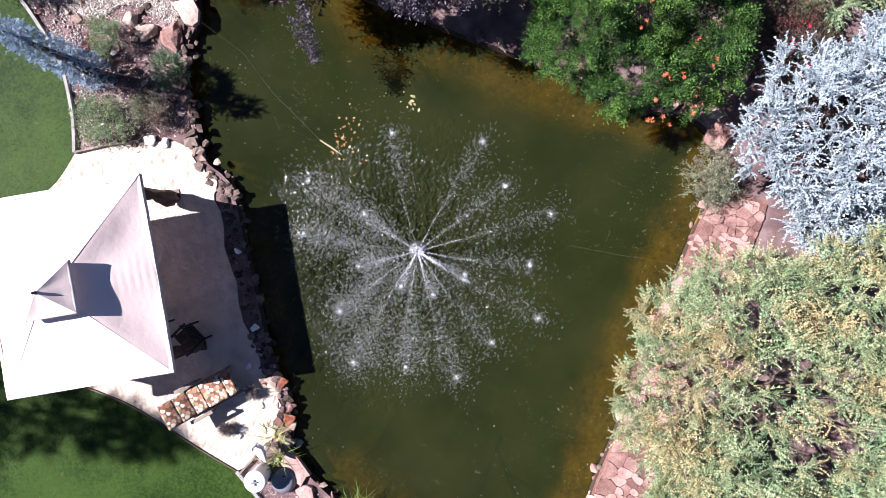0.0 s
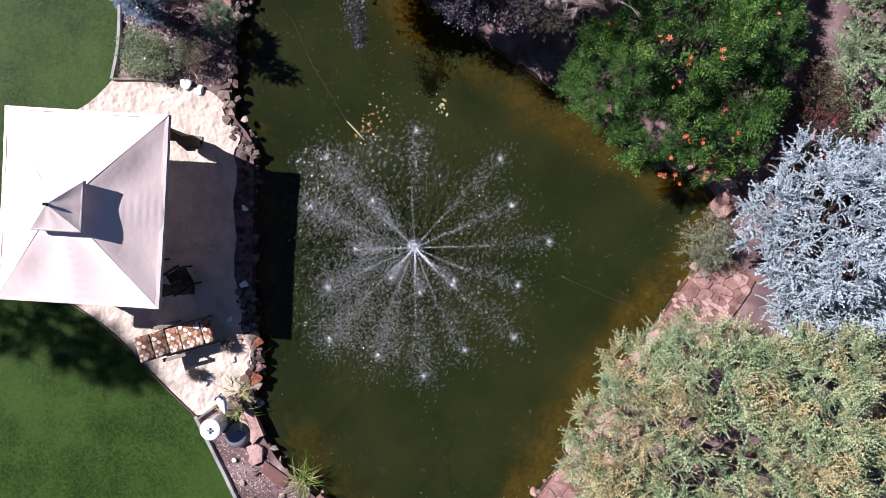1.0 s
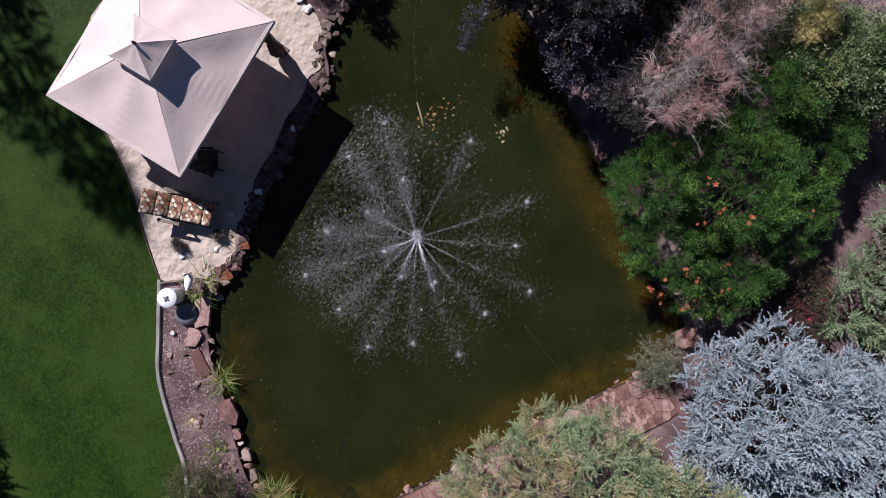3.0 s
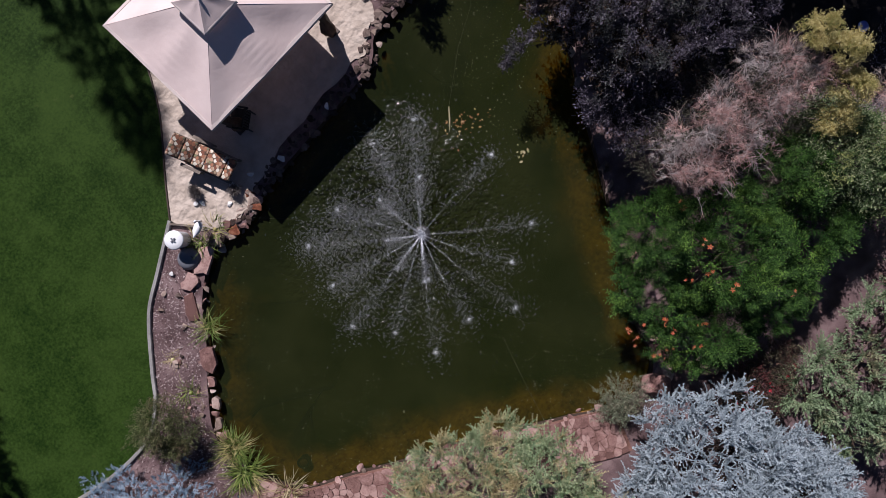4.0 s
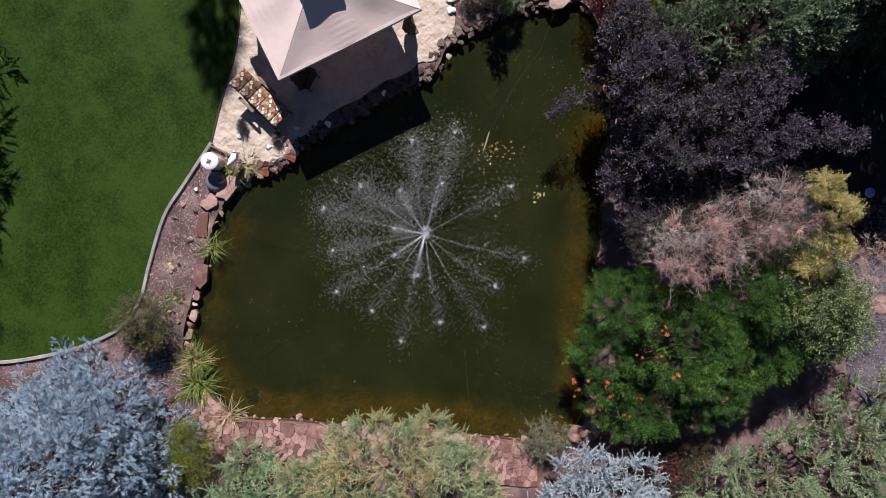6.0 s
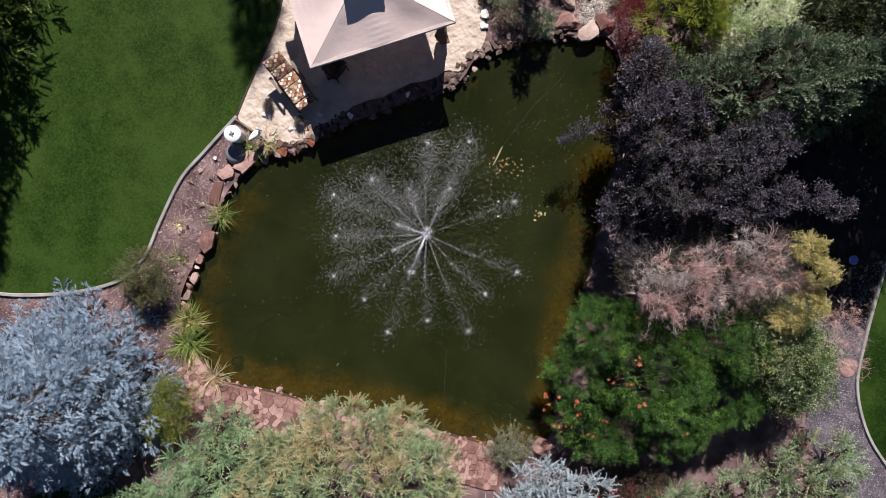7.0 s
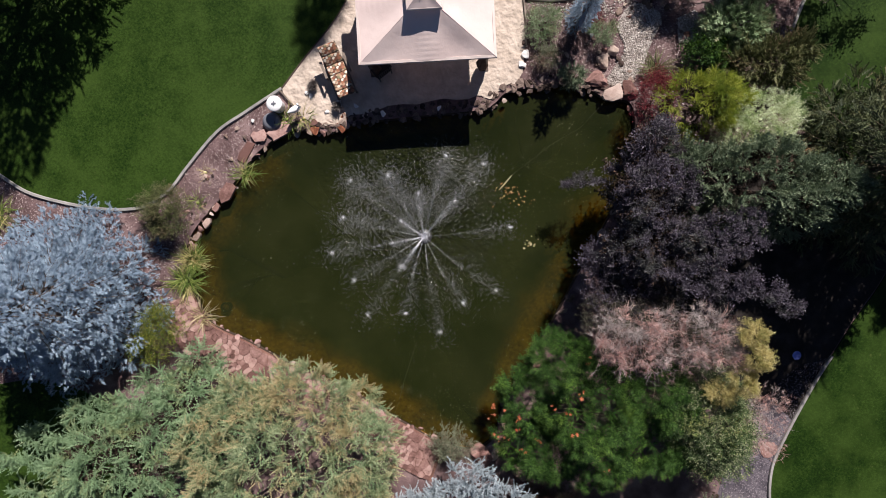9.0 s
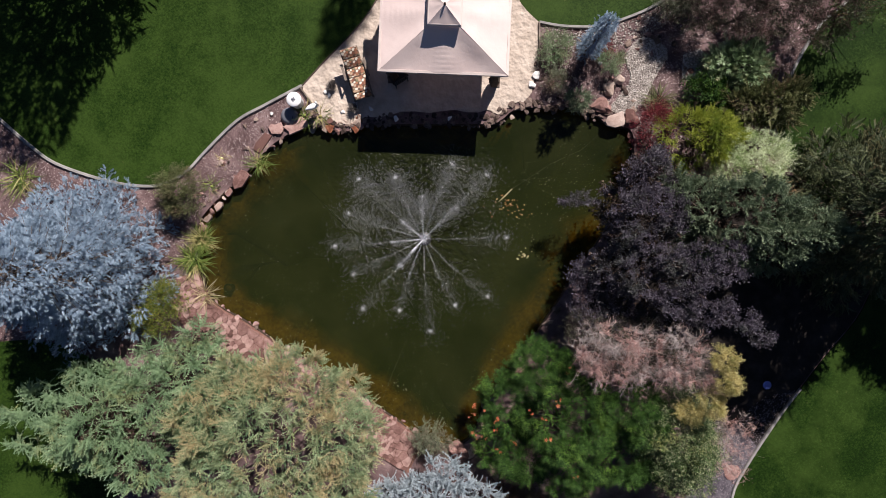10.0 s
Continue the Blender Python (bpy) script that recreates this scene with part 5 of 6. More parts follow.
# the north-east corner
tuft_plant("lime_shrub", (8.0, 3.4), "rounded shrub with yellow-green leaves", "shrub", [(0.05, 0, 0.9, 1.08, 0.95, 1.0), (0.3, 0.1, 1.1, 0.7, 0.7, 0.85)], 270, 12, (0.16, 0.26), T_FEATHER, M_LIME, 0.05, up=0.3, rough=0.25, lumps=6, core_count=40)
plant("variegated_shrub", (9.75, 2.85), "white variegated dogwood in full sun", "shrub", [(0.1, 0, 0.7, 0.95, 0.75, 0.75), (-0.6, -0.4, 0.7, 0.6, 0.6, 0.7)], 200, 18, 0.12, (0.12, 0.2), T_SMALL, M_CREAM, 0.04)
plant("barberry", (6.85, 3.6), "dark red barberry by the water", "shrub", [(0, 0, 0.6, 0.5, 0.75, 0.6)], 70, 18, 0.1, (0.12, 0.2), T_SMALL, M_RUSSET, 0.04)
plant("plum_shrub", (8.6, 7.0), "dark russet leaved shrub in half shade", "shrub", [(-0.7, 0.4, 0.7, 0.9, 0.7, 0.6), (0.5, 0.1, 0.8, 1.0, 0.6, 0.6), (1.4, -0.1, 0.7, 0.8, 0.5, 0.5), (0.4, 1.1, 1.2, 1.3, 0.8, 0.7), (1.7, 0.7, 0.9, 0.9, 0.8, 0.6), (2.6, -0.3, 1.0, 0.8, 0.5, 0.5), (3.2, 0.3, 1.2, 0.7, 0.6, 0.5), (2.4, 0.9, 1.3, 0.8, 0.6, 0.5)], 440, 14, 0.12, (0.13, 0.22), T_LEAF, M_DULL, 0.04, inner=0.3, lumps=4)
plant("dusky_shrub", (7.5, 7.6), "open grey-brown shrub above the stream", "shrub", [(0, 0, 0.7, 0.6, 0.5, 0.5), (0.3, 0.7, 0.9, 0.6, 0.5, 0.5)], 110, 14, 0.12, (0.13, 0.22), T_SMALL, M_SAGE, 0.03, lumps=3)
plant("fern", (9.35, 5.65), "green fern-like clump by the stream", "fern", [(0, 0, 0.35, 0.75, 0.6, 0.45)], 60, 12, 0.12, (0.25, 0.42), T_FINE, M_FEATHER, 0.02, up=0.2)
plant("green_clump", (8.5, 4.9), "glossy green leafy clump", "plant", [(0, 0, 0.3, 0.5, 0.45, 0.4)], 50, 12, 0.1, (0.18, 0.3), T_LEAF, M_VINE, 0.02)
plant("olive_shrub", (10.2, 4.6), "sprawling olive green shrub by the kerb", "shrub", [(0, 0, 0.6, 0.7, 0.5, 0.5), (-0.8, -0.1, 0.5, 0.6, 0.45, 0.45), (0.8, 0.3, 0.7, 0.5, 0.2, 0.25), (0.5, -0.4, 0.5, 0.5, 0.2, 0.25)], 130, 9, 0.1, (0.22, 0.4), T_PLUME, M_OLIVE, 0.03, up=0.1, lumps=4, fuzz=0.3)
plant("maple_shrub", (12.5, 7.5), "open maple shrub with dark and reddish leaves by the kerb", "shrub", [(-0.5, -0.5, 1.6, 0.7, 0.25, 0.25), (0.0, 0.0, 1.7, 0.7, 0.4, 0.4), (0.9, 0.1, 1.8, 0.6, 0.4, 0.4)], 36, 9, 0.14, (0.18, 0.3), T_LEAF, leafage("maple_leaves", (0.02, 0.035, 0.012), (0.045, 0.07, 0.025), (0.11, 0.14, 0.05), (0.20, 0.05, 0.02), 0.7, 0.62), 0.04, up=0.1)
conifer("young_spruce", (4.85, 6.1), "narrow young blue spruce at the lawn's edge", 3.0, 0.22, 0.1, M_BLUESPRUCE, 16, 5, T_FROST, foot=0.1, gap=1.3, power=0.6)
tuft_plant("shore_bush", (4.6, 4.5), "compact dark green bush among the shore rocks", "shrub", [(0, 0, 0.35, 0.36, 0.33, 0.38)], 60, 12, (0.14, 0.24), T_FEATHER, M_PINE, 0.03)

plant("lavender", (3.85, 6.1), "grey-green low herb clump", "shrub", [(0, 0, 0.2, 0.4, 0.45, 0.22)], 60, 12, 0.1, (0.12, 0.2), T_SMALL, M_FEATHER, 0.02, group="low herbs")
plant("lavender", (3.9, 5.1), "small tufted herb behind the rocks", "shrub", [(0, 0, 0.2, 0.28, 0.28, 0.22)], 40, 14, 0.07, (0.1, 0.17), T_SMALL, M_SAGE, 0.02, group="low herbs")
plant("lavender", (5.55, 5.7), "small green shrub among the chips", "shrub", [(0, 0, 0.25, 0.32, 0.3, 0.28)], 40, 14, 0.07, (0.1, 0.17), T_SMALL, M_FEATHER, 0.02, group="low herbs")
plant("lavender", (5.35, 6.1), "reddish brown dry tuft", "shrub", [(0, 0, 0.15, 0.22, 0.22, 0.18)], 24, 12, 0.06, (0.1, 0.15), T_SMALL, M_RUSSET, 0.02, group="low herbs")

# the west bank and the south corner
plant("grey_shrub", (-7.7, 1.3), "loose olive and grey-green shrub by the kerb", "shrub", [(0, 0, 0.5, 0.5, 0.5, 0.5), (0.2, -0.4, 0.4, 0.4, 0.4, 0.4)], 100, 16, 0.12, (0.13, 0.22), T_SMALL, M_OLIVE, 0.03)
plant("yellow_shrub", (-8.0, -2.3), "low shrub with yellow-green leaves", "shrub", [(0, 0, 0.4, 0.6, 0.55, 0.45), (-0.4, -0.5, 0.35, 0.5, 0.45, 0.4)], 90, 14, 0.12, (0.13, 0.22), T_SMALL, leafage("yellowing_leaves", (0.05, 0.08, 0.012), (0.13, 0.17, 0.03), (0.34, 0.34, 0.06), None), 0.03)
plant("shore_herb", (0.5, -6.35), "straggling sage green herb hanging over the shore", "shrub", [(0, 0, 0.2, 0.55, 0.35, 0.28)], 60, 12, 0.12, (0.14, 0.22), T_SMALL, M_SAGE, 0.02)
rose = plant("rose_bush", (2.75, -8.25), "rose bush with deep red blooms", "shrub", [(0, 0, 0.5, 0.6, 0.6, 0.5), (0.8, 0, 0.5, 0.6, 0.5, 0.5)], 110, 14, 0.14, (0.14, 0.22), T_SMALL, leafage("rose_leaves", (0.035, 0.035, 0.02), (0.08, 0.075, 0.045), (0.15, 0.12, 0.08), (0.12, 0.04, 0.04), 2.0, 0.55), 0.03)


def tussock(name, at, label, count, length, material, low=0.35, z=0.0, group="", thick=1.0):
    """A clump of arching strap leaves."""
    a = rng.uniform(0, 6.283, count)
    ways = np.stack([np.cos(a), np.sin(a), rng.uniform(low, 1.6, count)], 1)
    pos = np.stack([0.08 * np.cos(a) * thick, 0.08 * np.sin(a) * thick, np.zeros(count)], 1) + rng.normal(scale=0.085 * thick, size=(count, 3)) * (1, 1, 0)
    ways[:, :2] += rng.normal(scale=0.35, size=(count, 2))
    home = thing(name, (*at, z), label, "plant", group)
    part("leaves", scatter("leaves", T_STRAP, pos, ways, rng.uniform(length * 0.6, length * 1.15, count), material, up=(0, 0, 1)), None, home)
    part("crown_base", lathe([(0.05 * thick, -0.02), (0.05 * thick, 0.03), (0.02 * thick, 0.06)], 10), material, home)
    return home


tussock("daylily", (-5.35, 2.18), "yellow-green daylily clump on the shore", 110, 0.36, M_STRAP, group="shore daylilies")
tussock("daylily", (-7.1, -0.35), "yellowing daylily clump on the shore", 260, 0.44, M_STRAP, group="shore daylilies")
tussock("daylily", (-7.35, -0.98), "large green daylily clump on the shore", 240, 0.5, M_STRAP, group="shore daylilies", thick=1.3)
tussock("daylily", (-6.95, -2.1), "bleached straw-coloured daylily clump", 80, 0.48, M_STRAW, low=0.15, group="shore daylilies")
tussock("daylily", (-6.85, 1.38), "small daylily tuft among the rocks", 40, 0.34, M_STRAP, group="shore daylilies")
tussock("daylily", (-3.95, 3.75), "daylily tuft beside the filter barrel", 45, 0.4, M_STRAP, group="shore daylilies")
tussock("daylily", (-3.45, 3.75), "dark green tuft among the rocks", 40, 0.36, M_STRAP, group="shore daylilies")
for x, y, r in ((-3.1, 4.68, 0.13), (-2.4, 4.02, 0.11)):
    tuft_plant("tuft_grass", (x, y), "dusky round grass tuft on the sand", "grass tuft", [(0, 0, 0.09, r, r, 0.12)], 80, 10, (0.08, 0.16), T_FEATHER, M_PURPLEGRASS, 0.015, group="sand tufts", up=0.5)
tussock("ornamental_grass", (7.2, 4.55), "tan and green ornamental grass by the stream", 160, 0.5, M_OLIVE, low=0.5)
tussock("ornamental_grass", (9.1, 4.2), "green and tan ornamental grass", 160, 0.75, M_STRAP, low=0.4)
tussock("pansies", (-6.55, 2.28), "yellow and violet pansies in the bark bed", 60, 0.14, M_GOLD, low=0.6)

# trees that stand on the lawns and shade them
conifer("lawn_spruce", (-10.5, 10.3), "tall green spruce on the west lawn", 7.6, 2.9, 0.3, leafage("spruce_green", (0.016, 0.03, 0.008), (0.05, 0.078, 0.02), (0.19, 0.25, 0.05), None), 14, 11, T_PLUME, 0.12, 2.2, power=0.33, foot=0.6)
tussock("daylily", (-13.0, 1.35), "yellow-green strappy clump beside the kerb", 110, 0.55, M_STRAP, group="shore daylilies", thick=1.4)
conifer("tall_spruce", (2.2, 19.7), "tall slender green spruce north of the gazebo", 14.0, 2.3, 0.36, M_DARKPINE, 24, 7, T_PLUME, 0.12, 3.6, power=0.8, foot=1.0)


def over(lobes, x, y):
    """The height just over the crown's skin at a place about its foot."""
    return max([z + c * math.sqrt(max(0.0, 1 - ((x - u) / a) ** 2 - ((y - v) / b) ** 2)) for u, v, z, a, b, c in lobes if ((x - u) / a) ** 2 + ((y - v) / b) ** 2 < 1] + [1.0]) + 0.22


def blooms(name, home, spots, size, material, lift):
    """Flower heads of a few flared petals, each a part of its plant."""
    v, f = [], []
    for k in range(5):
        a = k * 1.2566
        v += [(0.0, 0.0, 0.0), (0.6 * math.cos(a - 0.4), 0.6 * math.sin(a - 0.4), 0.35), (math.cos(a), math.sin(a), 0.5), (0.6 * math.cos(a + 0.4), 0.6 * math.sin(a + 0.4), 0.35)]
        f += [(4 * k, 4 * k + 1, 4 * k + 2), (4 * k, 4 * k + 2, 4 * k + 3)]
    base = np.array(home.location)
    for x, y, z in spots:
        for _ in range(3):
            pos = np.array([[x, y, z]]) + rng.normal(scale=size * 0.85, size=(1, 3)) - base
            part(name, scatter(name, (np.array(v), np.array(f)), pos, rng.normal(size=(1, 3)), [rng.uniform(size * 0.5, size)], material, up=(0, 0, 1)), None, home, lift)


blooms("flower", vine, [(x, y, over(VINE, x - 3.9, y + 5.2)) for x, y in ((4.3, -3.5), (4.0, -4.3), (3.7, -4.85), (3.75, -5.4), (4.7, -6.6), (3.3, -4.8), (2.9, -5.7), (2.4, -5.1), (2.35, -5.36), (2.45, -5.95), (2.1, -4.9), (2.07, -5.75), (1.75, -4.9), (1.7, -5.2), (1.9, -5.75))], 0.07, M_TRUMPET, "orange trumpet flowers")
blooms("bloom", rose, [(2.8, -7.94, 1.05), (2.35, -8.2, 1.0), (2.45, -8.3, 0.95), (3.16, -8.31, 1.05), (3.88, -8.45, 1.0), (2.68, -8.65, 1.05)], 0.09, M_ROSE, "deep red rose blooms")

# ---- the fountain ----
OUTER = [(187, 2.9), (164, 2.57), (140, 2.85), (118, 2.19), (72, 2.56), (48, 2.86), (3, 2.64), (-40, 2.77), (-63, 2.36), (-84, 3.0), (-107, 2.46), (-129, 3.0), (-151, 2.57)]
INNER = [(189, 1.02), (233, 1.14), (144, 0.87), (95, 1.35), (46, 1.44), (-132, 1.18)]


def fountain():
    home = thing("fountain", (0, 0, WATER), "floating pond fountain throwing thin radiating jets", "fountain")
    part("float", lathe([(0.02, -0.05), (0.2, -0.06), (0.24, -0.02), (0.2, 0.03), (0.08, 0.05), (0.02, 0.06)], 24), M_DARKPOT, home)
    part("nozzle", lathe([(0.03, 0.05), (0.035, 0.12), (0.06, 0.16), (0.055, 0.19), (0.01, 0.2)], 16), M_GREY, home)
    tv = np.array([(0.5, 0, 0), (0, 0.5, 0), (-0.5, 0, 0), (0, -0.5, 0), (0, 0, 0.5), (0, 0, -0.5)])
    tf = np.array([(0, 1, 4), (1, 2, 4), (2, 3, 4), (3, 0, 4), (1, 0, 5), (2, 1, 5), (3, 2, 5), (0, 3, 5)])
    at, way, big = [], [], []
    for ring_of, high, beads in ((OUTER, 1.5, 300), (INNER, 0.75, 420)):
        for deg, r in ring_of:
            a = radians(deg)
            u = rng.random(beads) ** 2.6
            x, z = r * u, 0.2 + 4 * high * u * (1 - u) * (0.9 + 0.05 * rng.normal(size=beads)) - 0.15 * u
            at.append(np.stack([x * math.cos(a), x * math.sin(a), np.maximum(z, 0.01)], 1) + rng.normal(size=(beads, 3)) * (0.008 + 0.09 * u ** 2)[:, None])
            way.append(np.stack([np.full(beads, math.cos(a)), np.full(beads, math.sin(a)), high * 2 * (1 - 2 * u)], 1))
            big.append(0.0085 * rng.uniform(0.5, 1.4, beads) * (1.25 - 0.6 * u))
    tagged(part("spray", scatter("spray", (tv * (2.4, 0.8, 0.8), tf), np.concatenate(at), np.concatenate(way), np.concatenate(big), M_SPRAY), None, home, "thin white jets of drops"), kind="stuff")
    # splashes and drops lying on the surface
    p, s = [], []
    for ring_of, n, core in ((OUTER, 190, 0.085), (INNER, 120, 0.06)):
        for deg, r in ring_of:
            a = radians(deg)
            q = np.abs(rng.normal(scale=core, size=n))
            t = rng.uniform(0, 6.283, n)
            p.append(np.stack([r * math.cos(a) + q * np.cos(t), r * math.sin(a) + q * np.sin(t)], 1)), s.append(rng.uniform(0.004, 0.015, n) * np.exp(-q / (2.5 * core)))
            m = 120
            along = r * (1.06 - np.abs(rng.normal(scale=0.3, size=m)))
            off = rng.normal(scale=0.17, size=m)
            p.append(np.stack([along * math.cos(a) - off * math.sin(a), along * math.sin(a) + off * math.cos(a)], 1)), s.append(rng.uniform(0.003, 0.008, m))
    q = rng.normal(scale=1.35, size=(1100, 2)) + (-0.25, 0.8)
    q = q[(np.linalg.norm(q, axis=1) < 3.3)]
    p.append(q), s.append(rng.uniform(0.003, 0.0075, len(q)))
    p, s = np.concatenate(p), np.concatenate(s)
    pos = np.concatenate([p, np.full((len(p), 1), 0.006)], 1)
    tagged(part("splash", scatter("splash_drops", (tv * (1.3, 0.9, 0.5), tf), pos, np.concatenate([rng.normal(size=(len(p), 2)), np.zeros((len(p), 1))], 1), s * 1.0, M_SPRAY, up=(0, 0, 1)), None, home, "white spray drops on the water"), kind="stuff")
    # froth flakes that also paint glints off the wavelets, thickest down wind
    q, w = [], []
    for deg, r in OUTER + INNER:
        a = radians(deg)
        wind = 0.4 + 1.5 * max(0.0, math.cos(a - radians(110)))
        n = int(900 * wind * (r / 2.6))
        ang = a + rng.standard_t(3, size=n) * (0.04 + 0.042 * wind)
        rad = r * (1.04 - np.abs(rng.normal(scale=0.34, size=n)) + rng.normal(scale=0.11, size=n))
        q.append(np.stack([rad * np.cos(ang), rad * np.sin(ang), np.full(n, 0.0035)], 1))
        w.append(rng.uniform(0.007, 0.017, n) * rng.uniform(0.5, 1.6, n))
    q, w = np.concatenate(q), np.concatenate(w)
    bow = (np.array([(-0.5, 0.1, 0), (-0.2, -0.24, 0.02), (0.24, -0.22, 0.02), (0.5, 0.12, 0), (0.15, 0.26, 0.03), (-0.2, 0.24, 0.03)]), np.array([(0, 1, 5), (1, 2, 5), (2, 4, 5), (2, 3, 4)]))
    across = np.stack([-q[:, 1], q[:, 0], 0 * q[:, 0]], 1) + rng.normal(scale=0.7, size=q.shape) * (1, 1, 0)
    tagged(part("froth_glint", scatter("froth_glint", bow, q, across, w, M_FROTH_GLINT, up=(0, 0, 1)), None, home, "grey froth flakes that stand in for glints off wavelets"), kind="stuff")
    # flat grey pieces in place of the sky's sheen on ruffled water
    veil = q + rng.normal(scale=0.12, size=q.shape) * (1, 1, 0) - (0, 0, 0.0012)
    tagged(part("sheen_veil", scatter("sheen_veil", bow, veil, rng.normal(size=veil.shape) * (1, 1, 0), rng.uniform(0.035, 0.08, len(veil)), M_SHEEN_VEIL, up=(0, 0, 1)), None, home, "thin grey veil painted for the sheen of ruffled water"), kind="stuff")
    tagged(part("foam", scatter("foam", (tv, tf), rng.normal(scale=(0.05, 0.05, 0.04), size=(130, 3)) + (0, 0, 0.24), rng.normal(size=(130, 3)), rng.uniform(0.01, 0.04, 130), M_SPRAY), None, home, "white foam at the nozzle"), kind="stuff")
    return tv, tf


TV, TF = fountain()
p = sample(SHORE, 6000, holes=[])
keep = (np.linalg.norm(p, axis=1) > 2.6) & ((np.sin(p[:, 0] * 1.3 + 2) + np.cos(p[:, 1] * 1.1 - p[:, 0] * 0.6)) > rng.uniform(-1.2, 1.6, len(p)))
p = p[keep]
single("surface_flecks", scatter("surface_flecks", (TV * (1.4, 1, 0.25), TF), np.concatenate([p, np.full((len(p), 1), WATER + 0.003)], 1), np.concatenate([rng.normal(size=(len(p), 2)), np.zeros((len(p), 1))], 1),
                                 rng.uniform(0.005, 0.019, len(p)), surface("pollen_flecks", (0.14, 0.15, 0.06), (0.28, 0.29, 0.15), (0.55, 0.54, 0.38), 5, 30, 0.8, 0, island=0.5), up=(0, 0, 1)), None, "pale floating flecks and bubbles", "flecks", kind="stuff")
T_FLAKE = (np.array([(-0.5, 0, 0), (0, 0.3, 0.02), (0.5, 0, 0), (0, -0.3, 0.02)]), np.array([(0, 1, 2), (0, 2, 3)]))
q = rng.normal(scale=(0.28, 0.2), size=(48, 2)) + (2.75, 1.15)
single("floating_leaves", scatter("floating_leaves", T_FLAKE, np.concatenate([q, np.full((48, 1), WATER + 0.006)], 1), np.concatenate([rng.normal(size=(48, 2)), np.zeros((48, 1))], 1), rng.uniform(0.03, 0.085, 48), M_FALLEN, up=(0, 0, 1)), None,
       "drift of orange-brown leaves floating on the pond", "leaves", kind="stuff")
q = rng.normal(scale=(0.16, 0.1), size=(12, 2)) + (3.25, -0.35)
single("floating_leaves_small", scatter("floating_leaves", T_FLAKE, np.concatenate([q, np.full((12, 1), WATER + 0.006)], 1), np.concatenate([rng.normal(size=(12, 2)), np.zeros((12, 1))], 1), rng.uniform(0.05, 0.12, 12), M_STRAW, up=(0, 0, 1)), None,
       "few pale leaves floating on the pond", "leaves", kind="stuff")
single("floating_stick", tubes("floating_stick", [([(2.35, 1.3, WATER + 0.01), (2.55, 1.5, WATER + 0.02), (2.75, 1.72, WATER + 0.01)], (0.008, 0.022, 0.012))], M_STRAW), None, "pale stick floating on the water", "stick")


def cord(points, label):
    single("mooring_cord", tubes("mooring_cord", [(points, [0.0018] * len(points))], M_CORD, 5), None, label, "cord", "mooring cords")


cord([(-0.43, -3.27, WATER + 0.004), (-0.85, -4.4, WATER + 0.012), (-1.3, -5.75, 0.05)], "thin mooring cord running to the south bank")
cord([(2.75, 1.72, WATER + 0.01), (3.95, 2.57, WATER + 0.012), (4.9, 3.05, WATER + 0.012), (5.6, 3.75, 0.1)], "thin mooring cord running to the stone slab")
cord([(-1.9, 2.5, WATER + 0.006), (-2.3, 2.95, WATER + 0.012), (-2.75, 3.45, 0.05)], "thin mooring cord running to the patio rocks")

# ---- the gazebo ----
EAVE, CX, CY, HX, HY = 1.87, 0.42, 6.36, 1.86, 1.58


def slope(side, half, far_half, rise, top_half, sag, steps=24, rows=36):
    """One hip of the canopy as sagging cloth, towards the side given in quarter turns."""
    bm = bmesh.new()
    turn = Matrix.Rotation(side * math.pi / 2, 4, "Z")
    grid = []
    for j in range(rows + 1):
        v = j / rows
        row = []
        for i in range(steps + 1):
            u = i / steps
            wide = half * (1 - v) + top_half * v
            dist = far_half * (1 - v) + top_half * v
            dip = sag * (abs(math.sin(2 * math.pi * u)) ** 1.6 * 0.75 + math.sin(math.pi * u) ** 2 * 0.25) * math.sin(math.pi * min(1, v * 0.9 + 0.12)) * (1 - 0.5 * v)
            wrinkle = (0.0028 * math.sin(v * 62) + 0.0018 * math.sin(v * 101 + u * 9)) * math.exp(-((u - 0.5) * 11) ** 2) + 0.0012 * math.sin(u * 40 + v * 6) * (1 - v) ** 3
            p = turn @ Vector(((2 * u - 1) * wide, -dist, rise * v ** 0.96 - dip + wrinkle))
            row.append(bm.verts.new(p))
        grid.append(row)
    for a, b in zip(grid, grid[1:]):
        for i in range(steps):
            bm.faces.new((a[i], a[i + 1], b[i + 1], b[i])).smooth = True
    return bm


def hem(side, half, far_half, drop=0.13):
    bm = bmesh.new()
    turn = Matrix.Rotation(side * math.pi / 2, 4, "Z")
    rows = []
    for z, out in ((0.02, -0.06), (0.03, -0.055), (0.012, 0.012), (-drop * 0.4, 0.02), (-drop, 0.012)):
        rows.append([bm.verts.new(turn @ Vector((x * (half + out), -(far_half + out), z - 0.025 * math.sin(math.pi * (x + 1) / 2) + 0.006 * math.sin(x * 17)))) for x in np.linspace(-1, 1, 17)])
    for a, b in zip(rows, rows[1:]):
        for i in range(16):
            bm.faces.new((a[i], b[i], b[i + 1], a[i + 1]))
    return bm


def vent_hem(side, half, drop=0.05):
    bm = bmesh.new()
    turn = Matrix.Rotation(side * math.pi / 2, 4, "Z")
    rows = [[bm.verts.new(turn @ Vector((x * (half + out), -(half + out), z))) for x in np.linspace(-1, 1, 9)] for z, out in ((0.012, -0.03), (0.004, 0.01), (-drop, 0.014))]
    for a, b in zip(rows, rows[1:]):
        for i in range(8):
            bm.faces.new((a[i], b[i], b[i + 1], a[i + 1])).smooth = True
    return bm


